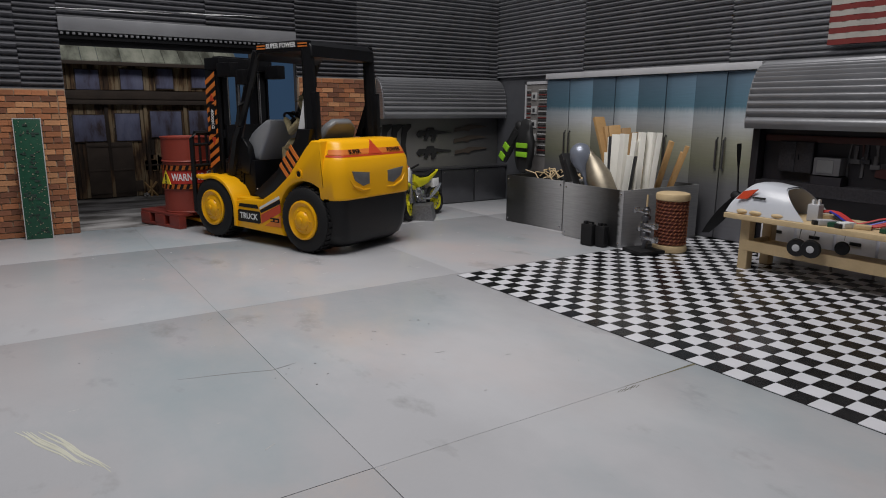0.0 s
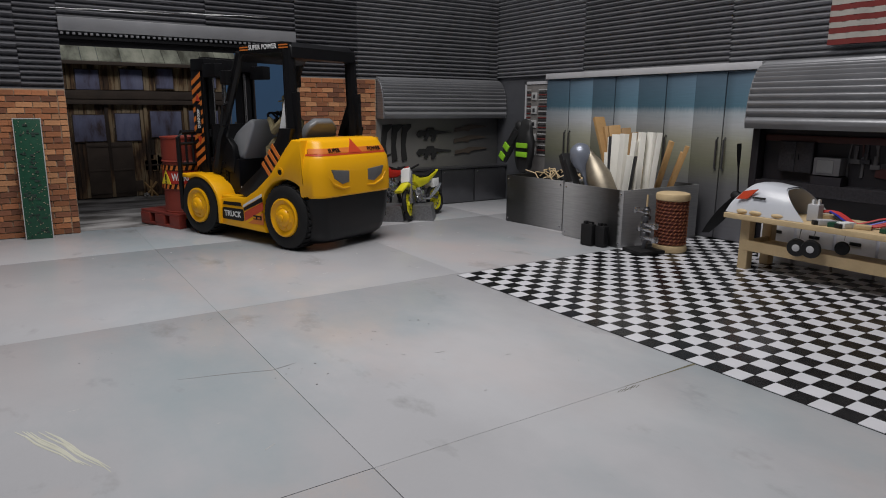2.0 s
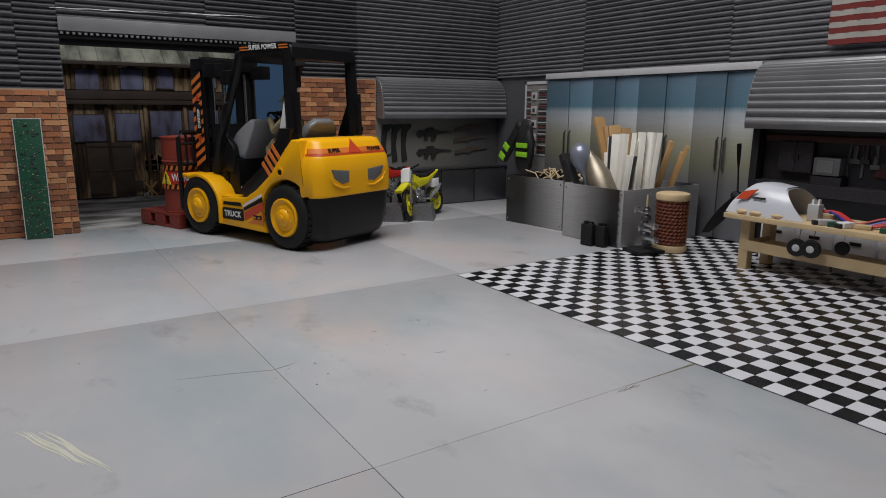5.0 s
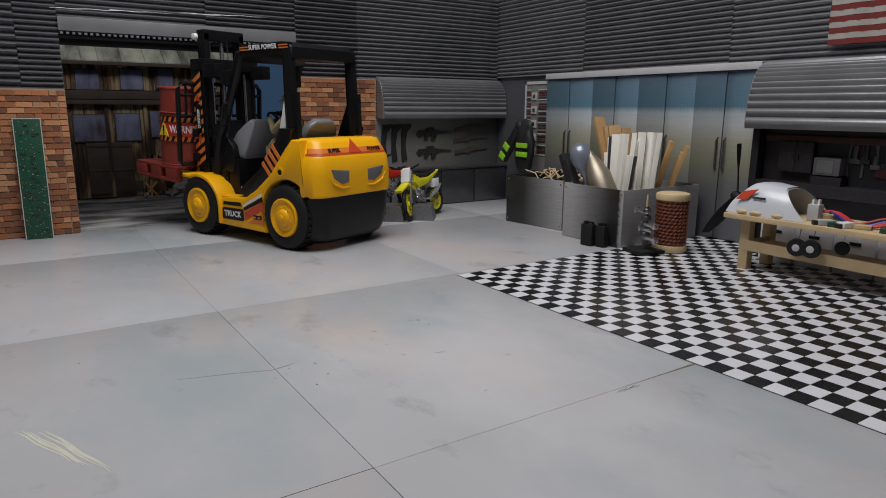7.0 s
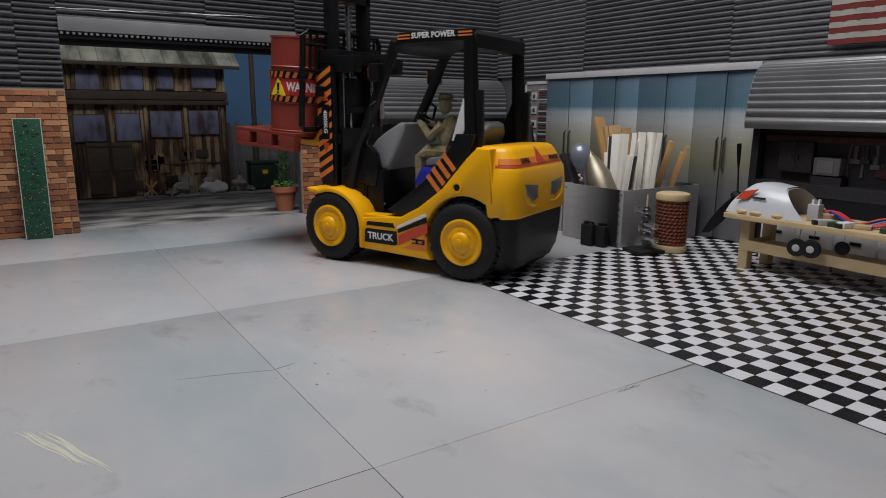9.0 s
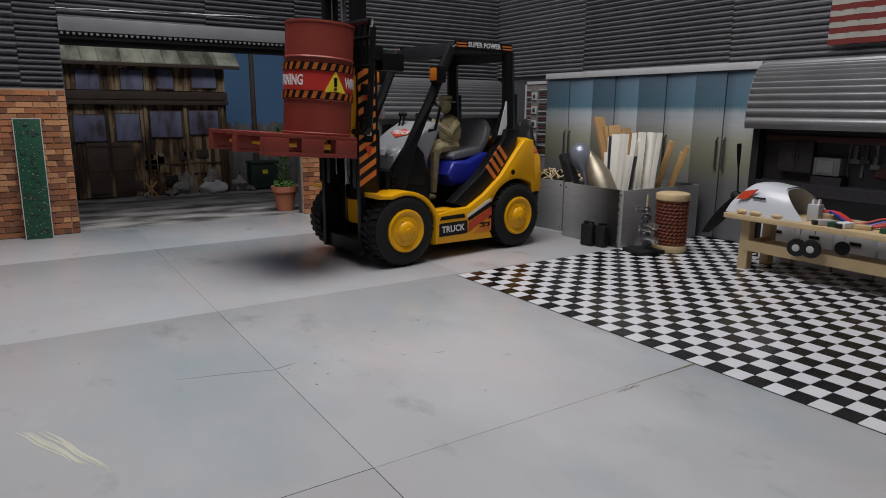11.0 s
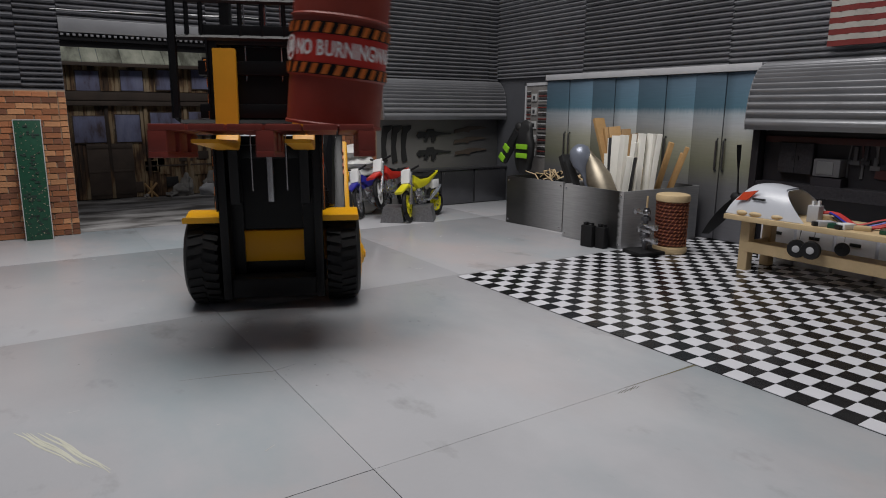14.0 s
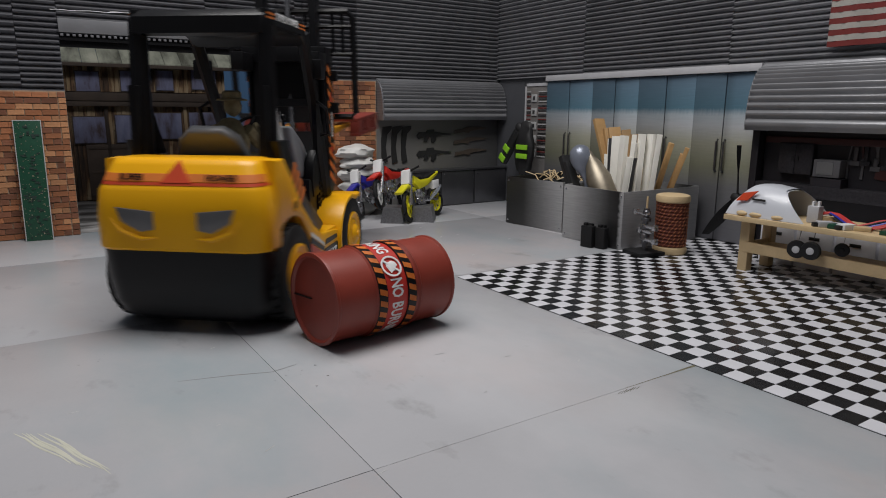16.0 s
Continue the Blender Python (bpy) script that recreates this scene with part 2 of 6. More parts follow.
M = dict(
    floor=floor_mat(),
    joint=mat("joint_dirt", (0.07, 0.07, 0.06), 0.8, vary=0.2),
    tile_w=mat("white_tile", (0.66, 0.66, 0.70), 0.22, 0, 0.03, 40, 0.02, 0.04, 0.03, spec=0.5),
    tile_b=mat("black_tile", (0.010, 0.010, 0.011), 0.22, 0, 0.1, 40, 0.02, 0.1, 0.1, spec=0.45),
    tile_wi=mat("white_tile_far", (0.66, 0.66, 0.70), 0.22, 0, 0.03, 40, 0.02, 0.04, 0.03, True),
    tile_bi=mat("black_tile_far", (0.010, 0.010, 0.011), 0.22, 0, 0.1, 40, 0.02, 0.1, 0.1, True, spec=0.45),
    corr=mat("grey_corrugated", (0.225, 0.227, 0.242), 0.33, 0.4, 0.10, 25, 0.05, 0.14, 0.14),
    # Copy of the grey sheet, darkened to paint in the dimmer back wall.
    corr_l=mat("dimmed_corrugated", (0.125, 0.126, 0.138), 0.35, 0.4, 0.10, 25, 0.05, 0.14, 0.14),
    corr_dark=mat("dark_corrugated", (0.10, 0.103, 0.115), 0.45, 0.35, 0.10, 25, 0.05, 0.12, 0.08),
    awning=mat("awning_sheet", (0.25, 0.252, 0.266), 0.34, 0.4, 0.08, 30, 0.05, 0.10, 0.05),
    brick=mat("orange_brick", (0.30, 0.115, 0.050), 0.85, 0, 0.3, 90, 0.5, 0.25, 0.30),
    brick_b=mat("brown_brick", (0.19, 0.075, 0.040), 0.85, 0, 0.3, 90, 0.5, 0.25, 0.35),
    brick_c=mat("pale_brick", (0.42, 0.20, 0.095), 0.85, 0, 0.3, 90, 0.5, 0.25, 0.25),
    mortar=mat("mortar", (0.36, 0.26, 0.18), 0.9, 0, 0.2, 120, 0.4, 0.15),
    yellow=mat("yellow_plastic", (0.86, 0.42, 0.006), 0.32, 0, 0.02, 30, 0.02, 0.03, spec=0.35),
    yellow_dull=mat("yellow_fork_paint", (0.72, 0.34, 0.02), 0.4, 0, 0.05, 60, 0.05, 0.08),
    black=mat("black_plastic", (0.006, 0.006, 0.007), 0.36, 0, 0.1, 60, 0.06, 0.1, spec=0.28),
    rubber=mat("black_rubber", (0.011, 0.011, 0.012), 0.62, 0, 0.1, 120, 0.25, 0.15, spec=0.3),
    grey=mat("grey_plastic", (0.31, 0.32, 0.34), 0.35, 0, 0.04, 40, 0.03, 0.05),
    seat_grey=mat("seat_grey_plastic", (0.19, 0.195, 0.205), 0.4, 0, 0.05, 40, 0.05, 0.08),
    blue=mat("blue_plastic", (0.020, 0.030, 0.36), 0.3, 0, 0.03, 40, 0.03, 0.05),
    orange=mat("orange_stripe", (0.70, 0.19, 0.03), 0.5, 0, 0.05),
    red_dec=mat("red_decal", (0.55, 0.06, 0.02), 0.4, 0, 0.05),
    white=mat("white_print", (0.75, 0.75, 0.75), 0.5, 0, 0.04),
    warn=mat("warning_yellow", (0.80, 0.62, 0.03), 0.5, 0, 0.04),
    silver=mat("silver_rod", (0.55, 0.55, 0.57), 0.25, 0.9, 0.05),
    amber=glow_mat("amber_lens", (0.50, 0.14, 0.015), 0.04),
    smoke=mat("smoke_lens", (0.15, 0.15, 0.155), 0.3, 0.2, 0.05),
    drum=mat("red_oxide_paint", (0.235, 0.036, 0.022), 0.42, 0, 0.10, 45, 0.08, 0.16),
    drum_in=mat("drum_lid", (0.22, 0.045, 0.030), 0.5, 0, 0.10, 45, 0.08, 0.2),
    band=mat("red_band_label", (0.50, 0.030, 0.020), 0.45, 0, 0.06, 60, 0.03, 0.1),
    pallet=mat("red_pallet_paint", (0.21, 0.032, 0.022), 0.5, 0, 0.12, 50, 0.12, 0.2),
    # Box steel: reflections painted into the colour as light and dark bands along y.
    steel=ramp_mat("steel_painted_reflections", [(p, (v, v, v * 1.02)) for p, v in ((0, 0.30), (0.128, 0.30), (0.145, 0.015), (0.20, 0.03), (0.33, 0.16), (0.45, 0.34), (0.56, 0.38), (0.62, 0.34), (0.76, 0.16), (0.88, 0.03), (1.0, 0.015))], "Y", -2, 17, 0.34, 0.05, (1, 1, 20), 0.25),
    steel_dk=mat("dark_steel", (0.13, 0.13, 0.14), 0.3, 0.8, 0.15, 30, 0.05, 0.2),
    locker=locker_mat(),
    trim=mat("white_trim", (0.46, 0.46, 0.48), 0.5, 0, 0.06, 50, 0.05, 0.08),
    wood=mat("pale_wood", (0.56, 0.42, 0.24), 0.6, 0, 0.10, 50, 0.12, 0.12),
    wood_mid=mat("stick_wood", (0.40, 0.24, 0.10), 0.6, 0, 0.15, 50, 0.12, 0.15, 0.2),
    white_wood=mat("white_sticks", (0.78, 0.76, 0.70), 0.55, 0, 0.05, 60, 0.06, 0.06, 0.06),
    black_panel=mat("black_board", (0.012, 0.012, 0.013), 0.6, 0, 0.2, 30, 0.05, 0.2),
    white_gloss=mat("white_cowling", (0.58, 0.60, 0.65), 0.3, 0, 0.03, 20, 0.01, 0.05, coat=0.1),
    pcb=mat("green_circuit_board", (0.010, 0.062, 0.034), 0.4, 0, 0.1, 200, 0.1, 0.12),
    grime=mat("olive_grime", (0.13, 0.12, 0.075), 0.8, 0, 0.3, 200, 0.2, 0.3),
    gold=mat("solder_dots", (0.42, 0.38, 0.28), 0.35, 0.6, 0.1),
    rope=mat("brown_rope", (0.11, 0.025, 0.014), 0.85, 0, 0.3, 300, 0.4, 0.3),
    rope2=mat("tan_rope_fleck", (0.34, 0.12, 0.05), 0.85, 0, 0.3, 300, 0.4, 0.3),
    rust=streak_mat("rusted_sheet", [(0.0, (0.022, 0.014, 0.010)), (0.28, (0.06, 0.032, 0.017)), (0.45, (0.13, 0.075, 0.038)), (0.62, (0.21, 0.15, 0.085)), (1.0, (0.27, 0.21, 0.14))], (1, 1, 0.16), 60, rand=0.16),
    rust_dk=mat("dark_rusted_sheet", (0.055, 0.040, 0.032), 0.85, 0.1, 0.3, 45, 0.3, 0.3, 0.2),
    blue_win=streak_mat("boarded_window", [(0.0, (0.05, 0.035, 0.04)), (0.3, (0.10, 0.10, 0.16)), (0.6, (0.13, 0.14, 0.23)), (1.0, (0.17, 0.18, 0.27))], (1, 1, 0.3), 45, rand=0.05),
    roofm=streak_mat("weathered_roof", [(0.0, (0.06, 0.06, 0.045)), (0.3, (0.15, 0.155, 0.125)), (0.6, (0.24, 0.25, 0.20)), (1.0, (0.33, 0.33, 0.27))], (1, 0.4, 0.4), 30, rand=0.15),
    sky=mat("painted_sky_sheet", (0.085, 0.19, 0.36), 0.8, 0, 0.05, 6, 0.02, 0.10),
    dirt=streak_mat("grey_dirt_yard", [(0.0, (0.05, 0.047, 0.045)), (0.3, (0.12, 0.115, 0.11)), (0.55, (0.25, 0.24, 0.235)), (1.0, (0.40, 0.39, 0.385))], (0.2, 1, 1), 34, 0.6, 0.5, 0.0),
    rock=mat("grey_rock", (0.20, 0.19, 0.18), 0.9, 0, 0.3, 80, 0.5, 0.3, 0.2),
    terra=mat("terracotta", (0.38, 0.13, 0.07), 0.75, 0, 0.12, 60, 0.2, 0.15),
    leaf=mat("green_leaf", (0.06, 0.14, 0.025), 0.6, 0, 0.3, 90, 0.1, 0.2, 0.3, True),
    bin=mat("dark_green_bin", (0.018, 0.035, 0.028), 0.6, 0, 0.2, 40, 0.1, 0.2),
    fence=mat("grey_fence_board", (0.12, 0.11, 0.10), 0.8, 0, 0.25, 60, 0.2, 0.25, 0.25),
    bay=mat("dark_bay_sheet", (0.016, 0.014, 0.018), 0.5, 0.1, 0.2, 12, 0.05, 0.3),
    # Paler at low x, darkening step by step towards the corner.
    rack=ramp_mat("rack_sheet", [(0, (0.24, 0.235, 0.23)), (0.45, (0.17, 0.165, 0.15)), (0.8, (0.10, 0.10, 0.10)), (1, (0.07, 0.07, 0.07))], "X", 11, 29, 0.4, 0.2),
    gun=mat("black_silhouette", (0.018, 0.018, 0.018), 0.6, 0, 0.2),
    gun_brown=mat("brown_silhouette", (0.065, 0.050, 0.038), 0.6, 0, 0.2),
    hi_vis=mat("lime_band", (0.28, 0.62, 0.03), 0.5, 0, 0.08),
    moto_y=mat("moto_yellow", (0.72, 0.66, 0.02), 0.3, 0, 0.05),
    moto_r=mat("moto_red", (0.60, 0.03, 0.02), 0.3, 0, 0.05),
    moto_b=mat("moto_blue", (0.03, 0.03, 0.30), 0.3, 0, 0.05),
    diamond=mat("tread_plate", (0.22, 0.22, 0.23), 0.4, 0.7, 0.3, 500, 0.9, 0.2),
    olive=mat("olive_cloth", (0.36, 0.30, 0.17), 0.9, 0, 0.35, 160, 0.3, 0.3),
    flag_w=mat("cloth_white", (0.34, 0.32, 0.295), 0.9, 0, 0.06, 80, 0.2, 0.08),
    flag_r=mat("cloth_red", (0.15, 0.02, 0.018), 0.9, 0, 0.08, 80, 0.2, 0.1),
    card=mat("cardboard", (0.30, 0.20, 0.11), 0.8, 0, 0.1),
    red_small=mat("red_lead", (0.5, 0.02, 0.02), 0.5, 0, 0.05),
    cream=mat("cream_paint", (0.54, 0.535, 0.45), 0.6, 0, 0.05),
    # Shade of the bay under the awning is put into these three colours.
    bay_pale=mat("bay_shaded_pale", (0.085, 0.083, 0.09), 0.5, 0, 0.15),
    bay_red=mat("bay_shaded_red", (0.05, 0.012, 0.012), 0.5, 0, 0.2),
    bay_tread=mat("bay_shaded_tread_plate", (0.042, 0.04, 0.046), 0.4, 0.5, 0.3, 500, 0.9, 0.2),
    rack_grey=mat("rack_grey", (0.17, 0.16, 0.155), 0.6, 0, 0.2),
    drawer=mat("drawer_white", (0.78, 0.78, 0.82), 0.5, 0, 0.05),
    sack=mat("sack_white", (0.62, 0.62, 0.60), 0.5, 0, 0.08, 70, 0.5, 0.1, fine=160),
    bulb=mat("dull_bulb", (0.20, 0.22, 0.27), 0.3, 0.3, 0.1),
    bottle=mat("tarnished_metal", (0.30, 0.26, 0.20), 0.45, 0.75, 0.2, 60, 0.1, 0.3),
    grit=mat("grey_grit", (0.20, 0.20, 0.20), 0.8, 0, 0.2),
    lock_chip=mat("pale_print", (0.42, 0.42, 0.42), 0.5, 0, 0.1),
)


# ---- mesh helpers (plan units) ----
def box(bm, x0, x1, y0, y1, z0, z1, bev=0.0, m=None):
    vs = [bm.verts.new((x, y, z)) for x in (x0, x1) for y in (y0, y1) for z in (z0, z1)]
    fs = [bm.faces.new([vs[i] for i in q]) for q in ((0, 1, 3, 2), (4, 6, 7, 5), (0, 4, 5, 1), (2, 3, 7, 6), (0, 2, 6, 4), (1, 5, 7, 3))]
    if bev:
        es = list({e for f in fs for e in f.edges})
        r = bmesh.ops.bevel(bm, geom=es, offset=bev, segments=2, affect="EDGES", profile=0.6)
        vs = list({v for f in r["faces"] for v in f.verts} | {v for v in vs if v.is_valid})
    if m is not None:
        bmesh.ops.transform(bm, matrix=m, verts=[v for v in vs if v.is_valid])
    return vs


def prism(bm, pts, y0, y1, bev=0.0, axis="y", seg=2):
    """A polygon (x, z) drawn out from y0 to y1."""
    def p3(a, b, c):
        return {"y": (a, c, b), "x": (c, a, b), "z": (a, b, c)}[axis]
    A = [bm.verts.new(p3(a, b, y0)) for a, b in pts]
    B = [bm.verts.new(p3(a, b, y1)) for a, b in pts]
    fs = [bm.faces.new(A), bm.faces.new(B[::-1])]
    n = len(pts)
    for i in range(n):
        fs.append(bm.faces.new((A[i], B[i], B[(i + 1) % n], A[(i + 1) % n])))
    bmesh.ops.recalc_face_normals(bm, faces=fs)
    if bev:
        es = list({e for f in fs[:2] for e in f.edges})
        bmesh.ops.bevel(bm, geom=es, offset=bev, segments=seg, affect="EDGES", profile=0.5)
    return A + B


def tube(bm, path, r, n=8, closed=False):
    """A round bar along a path; r may be a list."""
    path = [Vector(p) for p in path]
    rings = []
    k = len(path)
    for i, p in enumerate(path):
        a = path[(i - 1) % k] if (i or closed) else p
        b = path[(i + 1) % k] if (i < k - 1 or closed) else p
        d = (b - a).normalized()
        s = d.orthogonal().normalized() if abs(d.z) > 0.9 else d.cross(Vector((0, 0, 1))).normalized()
        t = d.cross(s)
        rr = r[i] if isinstance(r, (list, tuple)) else r
        rings.append([bm.verts.new(p + rr * (math.cos(6.2832 * j / n) * s + math.sin(6.2832 * j / n) * t)) for j in range(n)])
    for i in range(k if closed else k - 1):
        A, B = rings[i], rings[(i + 1) % k]
        for j in range(n):
            bm.faces.new((A[j], A[(j + 1) % n], B[(j + 1) % n], B[j]))
    if not closed:
        bm.faces.new(rings[0][::-1])
        bm.faces.new(rings[-1])


def lathe(bm, prof, n=32, m=None, caps=True):
    """Profile (radius, height) turned round z."""
    rings = [[bm.verts.new((r * math.cos(6.28319 * j / n), r * math.sin(6.28319 * j / n), h)) for j in range(n)] for r, h in prof]
    for A, B in zip(rings, rings[1:]):
        for j in range(n):
            bm.faces.new((A[j], A[(j + 1) % n], B[(j + 1) % n], B[j]))
    if caps:
        bm.faces.new(rings[0][::-1])
        bm.faces.new(rings[-1])
    vs = [v for r in rings for v in r]
    if m is not None:
        bmesh.ops.transform(bm, matrix=m, verts=vs)
    return vs


def lump(bm, centre, size, seed, rough=0.15, sub=2):
    vs = bmesh.ops.create_icosphere(bm, subdivisions=sub, radius=1)["verts"]
    for v in vs:
        k = 1 + rough * 2 * noise.noise(v.co * 1.7 + Vector((seed * 3.1, seed, 0)))
        v.co = Vector((v.co.x * size[0] * k, v.co.y * size[1] * k, v.co.z * size[2] * k)) + Vector(centre)
    return vs


def mesh_of(bm, name, material, smooth=False):
    me = bpy.data.meshes.new(name)
    bmesh.ops.scale(bm, vec=(U, U, U), verts=bm.verts)
    if smooth:
        for f in bm.faces:
            f.smooth = True
        for e in bm.edges:
            if len(e.link_faces) == 2 and e.calc_face_angle(0) > 0.7:
                e.smooth = False
    bm.to_mesh(me)
    bm.free()
    me.materials.append(material)
    return me


def part(name, bm, material, parent=None, label="", smooth=True, at=None):
    ob = new(name, mesh_of(bm, name, material, smooth))
    if parent is not None:
        ob.parent = parent
    if at is not None:
        ob.matrix_basis = at
    if label:
        tagged(ob, label)
    return ob


def at(x, y, z=0.0, rx=0, ry=0, rz=0):
    return pose(x * U, y * U, z * U, rx, ry, rz)


def thing(name, label, category, m=None, group="", kind=""):
    ob = new(name)
    ob.empty_display_size = 0.02
    if m is not None:
        ob.matrix_basis = m
    return tagged(ob, label, category, group, kind)


def B():
    return bmesh.new()


def boxes(name, lst, material, parent, label="", bev=0.0, at_=None):
    bm = B()
    for b in lst:
        box(bm, *b, bev)
    return part(name, bm, material, parent, label, True, at_)


def text(name, body, size, material, parent, m, label=""):
    """Lettering lying on a surface: m is a pose in plan units, x along the line, z out of the surface."""
    cu = bpy.data.curves.new(name, "FONT")
    cu.body, cu.size, cu.align_x, cu.align_y, cu.extrude, cu.resolution_u, cu.offset = body, size * U, "CENTER", "CENTER", 0.01 * U, 2, 0.022 * size * U
    tmp = new("tmp_text", cu)
    me = bpy.data.meshes.new_from_object(tmp.evaluated_get(bpy.context.evaluated_depsgraph_get()))
    bpy.data.objects.remove(tmp)
    me.materials.clear()
    me.materials.append(material)
    ob = new(name, me)
    ob.parent = parent
    ob.matrix_basis = m
    return tagged(ob, label or "printed lettering")


# ---- floor ----
YW, XW = 33.6, 28.9
bm = B()
box(bm, -53.5, XW + 1.2, -62.2, YW + 0.3, -1.2, -0.07)
floor = tagged(part("floor", bm, M["joint"], None, "", False), "grey painted board floor laid in large plates", "floor", kind="structure")
SX, SY = 17.9, 20.85
for i in range(-2, 3):
    for j in range(-3, 2):
        x0, x1 = -17.75 + SX * i, -17.75 + SX * (i + 1)
        y0, y1 = 0.35 + SY * j, 0.35 + SY * (j + 1)
        y1, x1 = min(y1, YW + 0.25), min(x1, XW + 0.7)
        if y0 >= YW or x0 >= XW:
            continue
        gx, gy = (0.013 if j < 0 else 0.003), (0.012 if j < 0 else 0.003)
        top = y1 - (0.003 if j == -1 else gy)
        bm = B()
        box(bm, x0 + gx, x1 - gx, y0 + gy, top, -0.07, 0.0 - 0.006 * ((i + j) % 2), 0.008)
        part("plate", bm, M["floor"], floor)

# ---- chequered mat ----
TX, TY = 1.08, 0.99
NX, NY = 27, 44
mat_m = at(-0.45, -0.19, 0, 0, 0, 0.6)
bm = B()
box(bm, 0, NX * TX, -NY * TY, 0, 0.002, 0.03)
chequer = tagged(part("floor_mat", bm, M["tile_b"], None, "", False, mat_m), "black and white chequered glossy vinyl floor mat", "floor mat", kind="structure")
bm = B()
box(bm, 0.01, TX - 0.01, -TY + 0.01, -0.01, 0.0, 0.022)
me_w = mesh_of(bm, "tile", M["tile_w"])
me_b = me_w.copy()
me_b.materials.clear()
me_b.materials.append(M["tile_b"])
far = {0: B(), 1: B()}
count = 0
for j in range(NY):
    for i in range(NX):
        k = (i + j) % 2
        if j >= 3 and i <= 11 and j < 29 and count < 300:
            ob = new("tile", me_b if k else me_w)
            ob.parent = chequer
            ob.matrix_basis = at(i * TX, -j * TY, 0.03)
            count += 1
        else:
            box(far[k], i * TX + 0.01, (i + 1) * TX - 0.01, -(j + 1) * TY + 0.01, -j * TY - 0.01, 0.03, 0.052)
tagged(part("tiles", far[0], M["tile_wi"], chequer, "", False), kind="stuff")
tagged(part("tiles", far[1], M["tile_bi"], chequer, "", False), kind="stuff")


# ---- corrugated walls ----
def corrugated(name, length, z0, z1, pitch, depth, material, parent, m, thick=0.25):
    """Horizontal ribs along x from 0 to length, facing -y."""
    bm = B()
    n = max(1, int(round((z1 - z0) / pitch)))
    prof = []
    for k in range(n * 6 + 1):
        a = k / 6 * 2 * math.pi
        prof.append((-depth * (0.5 + 0.5 * math.cos(a)), z0 + (z1 - z0) * k / (n * 6)))
    prof += [(thick, z1), (thick, z0)]
    prism(bm, prof, 0, length, 0, "x")
    return part(name, bm, material, parent, "", True, m)


def wall_box(name, rects, material, label):
    bm = B()
    for r in rects:
        box(bm, *r)
    return tagged(part(name, bm, material, None, "", False), label, "wall", kind="structure")


DX0, DX1, DZ = -22.5, 0.35, 18.9
TOP = 34.0
wall_back = wall_box("wall_north", [(-53.5, DX0, YW, YW + 0.8, 0, TOP), (DX1, XW + 1.2, YW, YW + 0.8, 0, TOP), (DX0, DX1, YW, YW + 0.8, DZ, TOP)], M["corr_dark"], "back wall of grey corrugated sheets over brick, with a wide gate opening")
edges = [-53.5, -29.6, -25.9, -9.2, 7.9, 27.2, XW]
for a, b in zip(edges, edges[1:]):
    for z0, z1, c0, c1 in ((13.6, 34, a, min(b, DX0)), (20.2, 34, max(a, DX0), min(b, DX1)), (15.5, 34, max(a, DX1), b)):
        if c1 > c0 + 0.05:
            corrugated("panel", c1 - c0 - 0.03, z0 + 0.04 * (int(a) % 3), z1, 0.66 if b < DX0 else 0.50, 0.46 if b < DX0 else 0.40, M["corr_l" if b < 20 else "corr"], wall_back, at(c0, YW - 0.02, 0))
# right wall
wall_right = wall_box("wall_east", [(XW, XW + 0.8, -62.2, YW, 0, TOP)], M["corr_dark"], "side wall of grey corrugated sheets above lockers and a bay")
edges = [YW - 0.25, 17.2, -1.3, -22, -45, -62]
for k, (a, b) in enumerate(zip(edges, edges[1:])):
    corrugated("panel", a - b - 0.03, 16.2, 34, 0.50, 0.40, M["corr"], wall_right, at(XW - 0.02, a, 0.12 * (k % 2), 0, 0, -90))
# closing walls behind the camera
wall_box("wall_west", [(-54.3, -53.5, -62.2, YW, 0, TOP)], M["corr_dark"], "plain dark side wall closing the set")
wall_box("wall_south", [(-54.3, XW + 0.8, -63, -62.2, 0, TOP)], M["corr_dark"], "plain dark wall closing the set")


# ---- brick piers ----
def bricks(parent, x0, x1, z0, z1, y):
    BL, BH = 1.36, 0.53
    bm = B()
    box(bm, 0.02, BL - 0.05, -0.11, 0.0, 0.02, BH - 0.05, 0.02)
    me = mesh_of(bm, "brick", M["brick"])
    bm = B()
    box(bm, 0.02, BL / 2 - 0.05, -0.11, 0.0, 0.02, BH - 0.05, 0.02)
    me_h = mesh_of(bm, "brick", M["brick"])
    kinds = {}
    for k, base in (("long", me), ("half", me_h)):
        kinds[k] = [base]
        for nm in ("brick_b", "brick_c"):
            other = base.copy()
            other.materials.clear()
            other.materials.append(M[nm])
            kinds[k].append(other)
    rows = int((z1 - z0) / BH)
    for r in range(rows):
        z = z0 + (z1 - z0) / rows * r
        x = x0
        half = r % 2
        while x < x1 - 0.3:
            use = "half" if (half or x + BL > x1 + 0.05) else "long"
            ob = new("brick", RND.choices(kinds[use], (5, 3, 3))[0])
            ob.parent = parent
            ob.matrix_basis = at(x + RND.uniform(-0.03, 0.03), y - 0.05 * RND.random(), z + RND.uniform(-0.02, 0.02), 0, RND.uniform(-1, 1), 0)
            x += BL / 2 if use == "half" else BL
            half = 0


pier_l = tagged(boxes("brick_pier", [(-33.5, DX0 - 0.05, YW - 0.5, YW - 0.02, 0, 13.7)], M["mortar"], None), "low orange brick wall beside the gate", "brick wall", "brick walls", "structure")
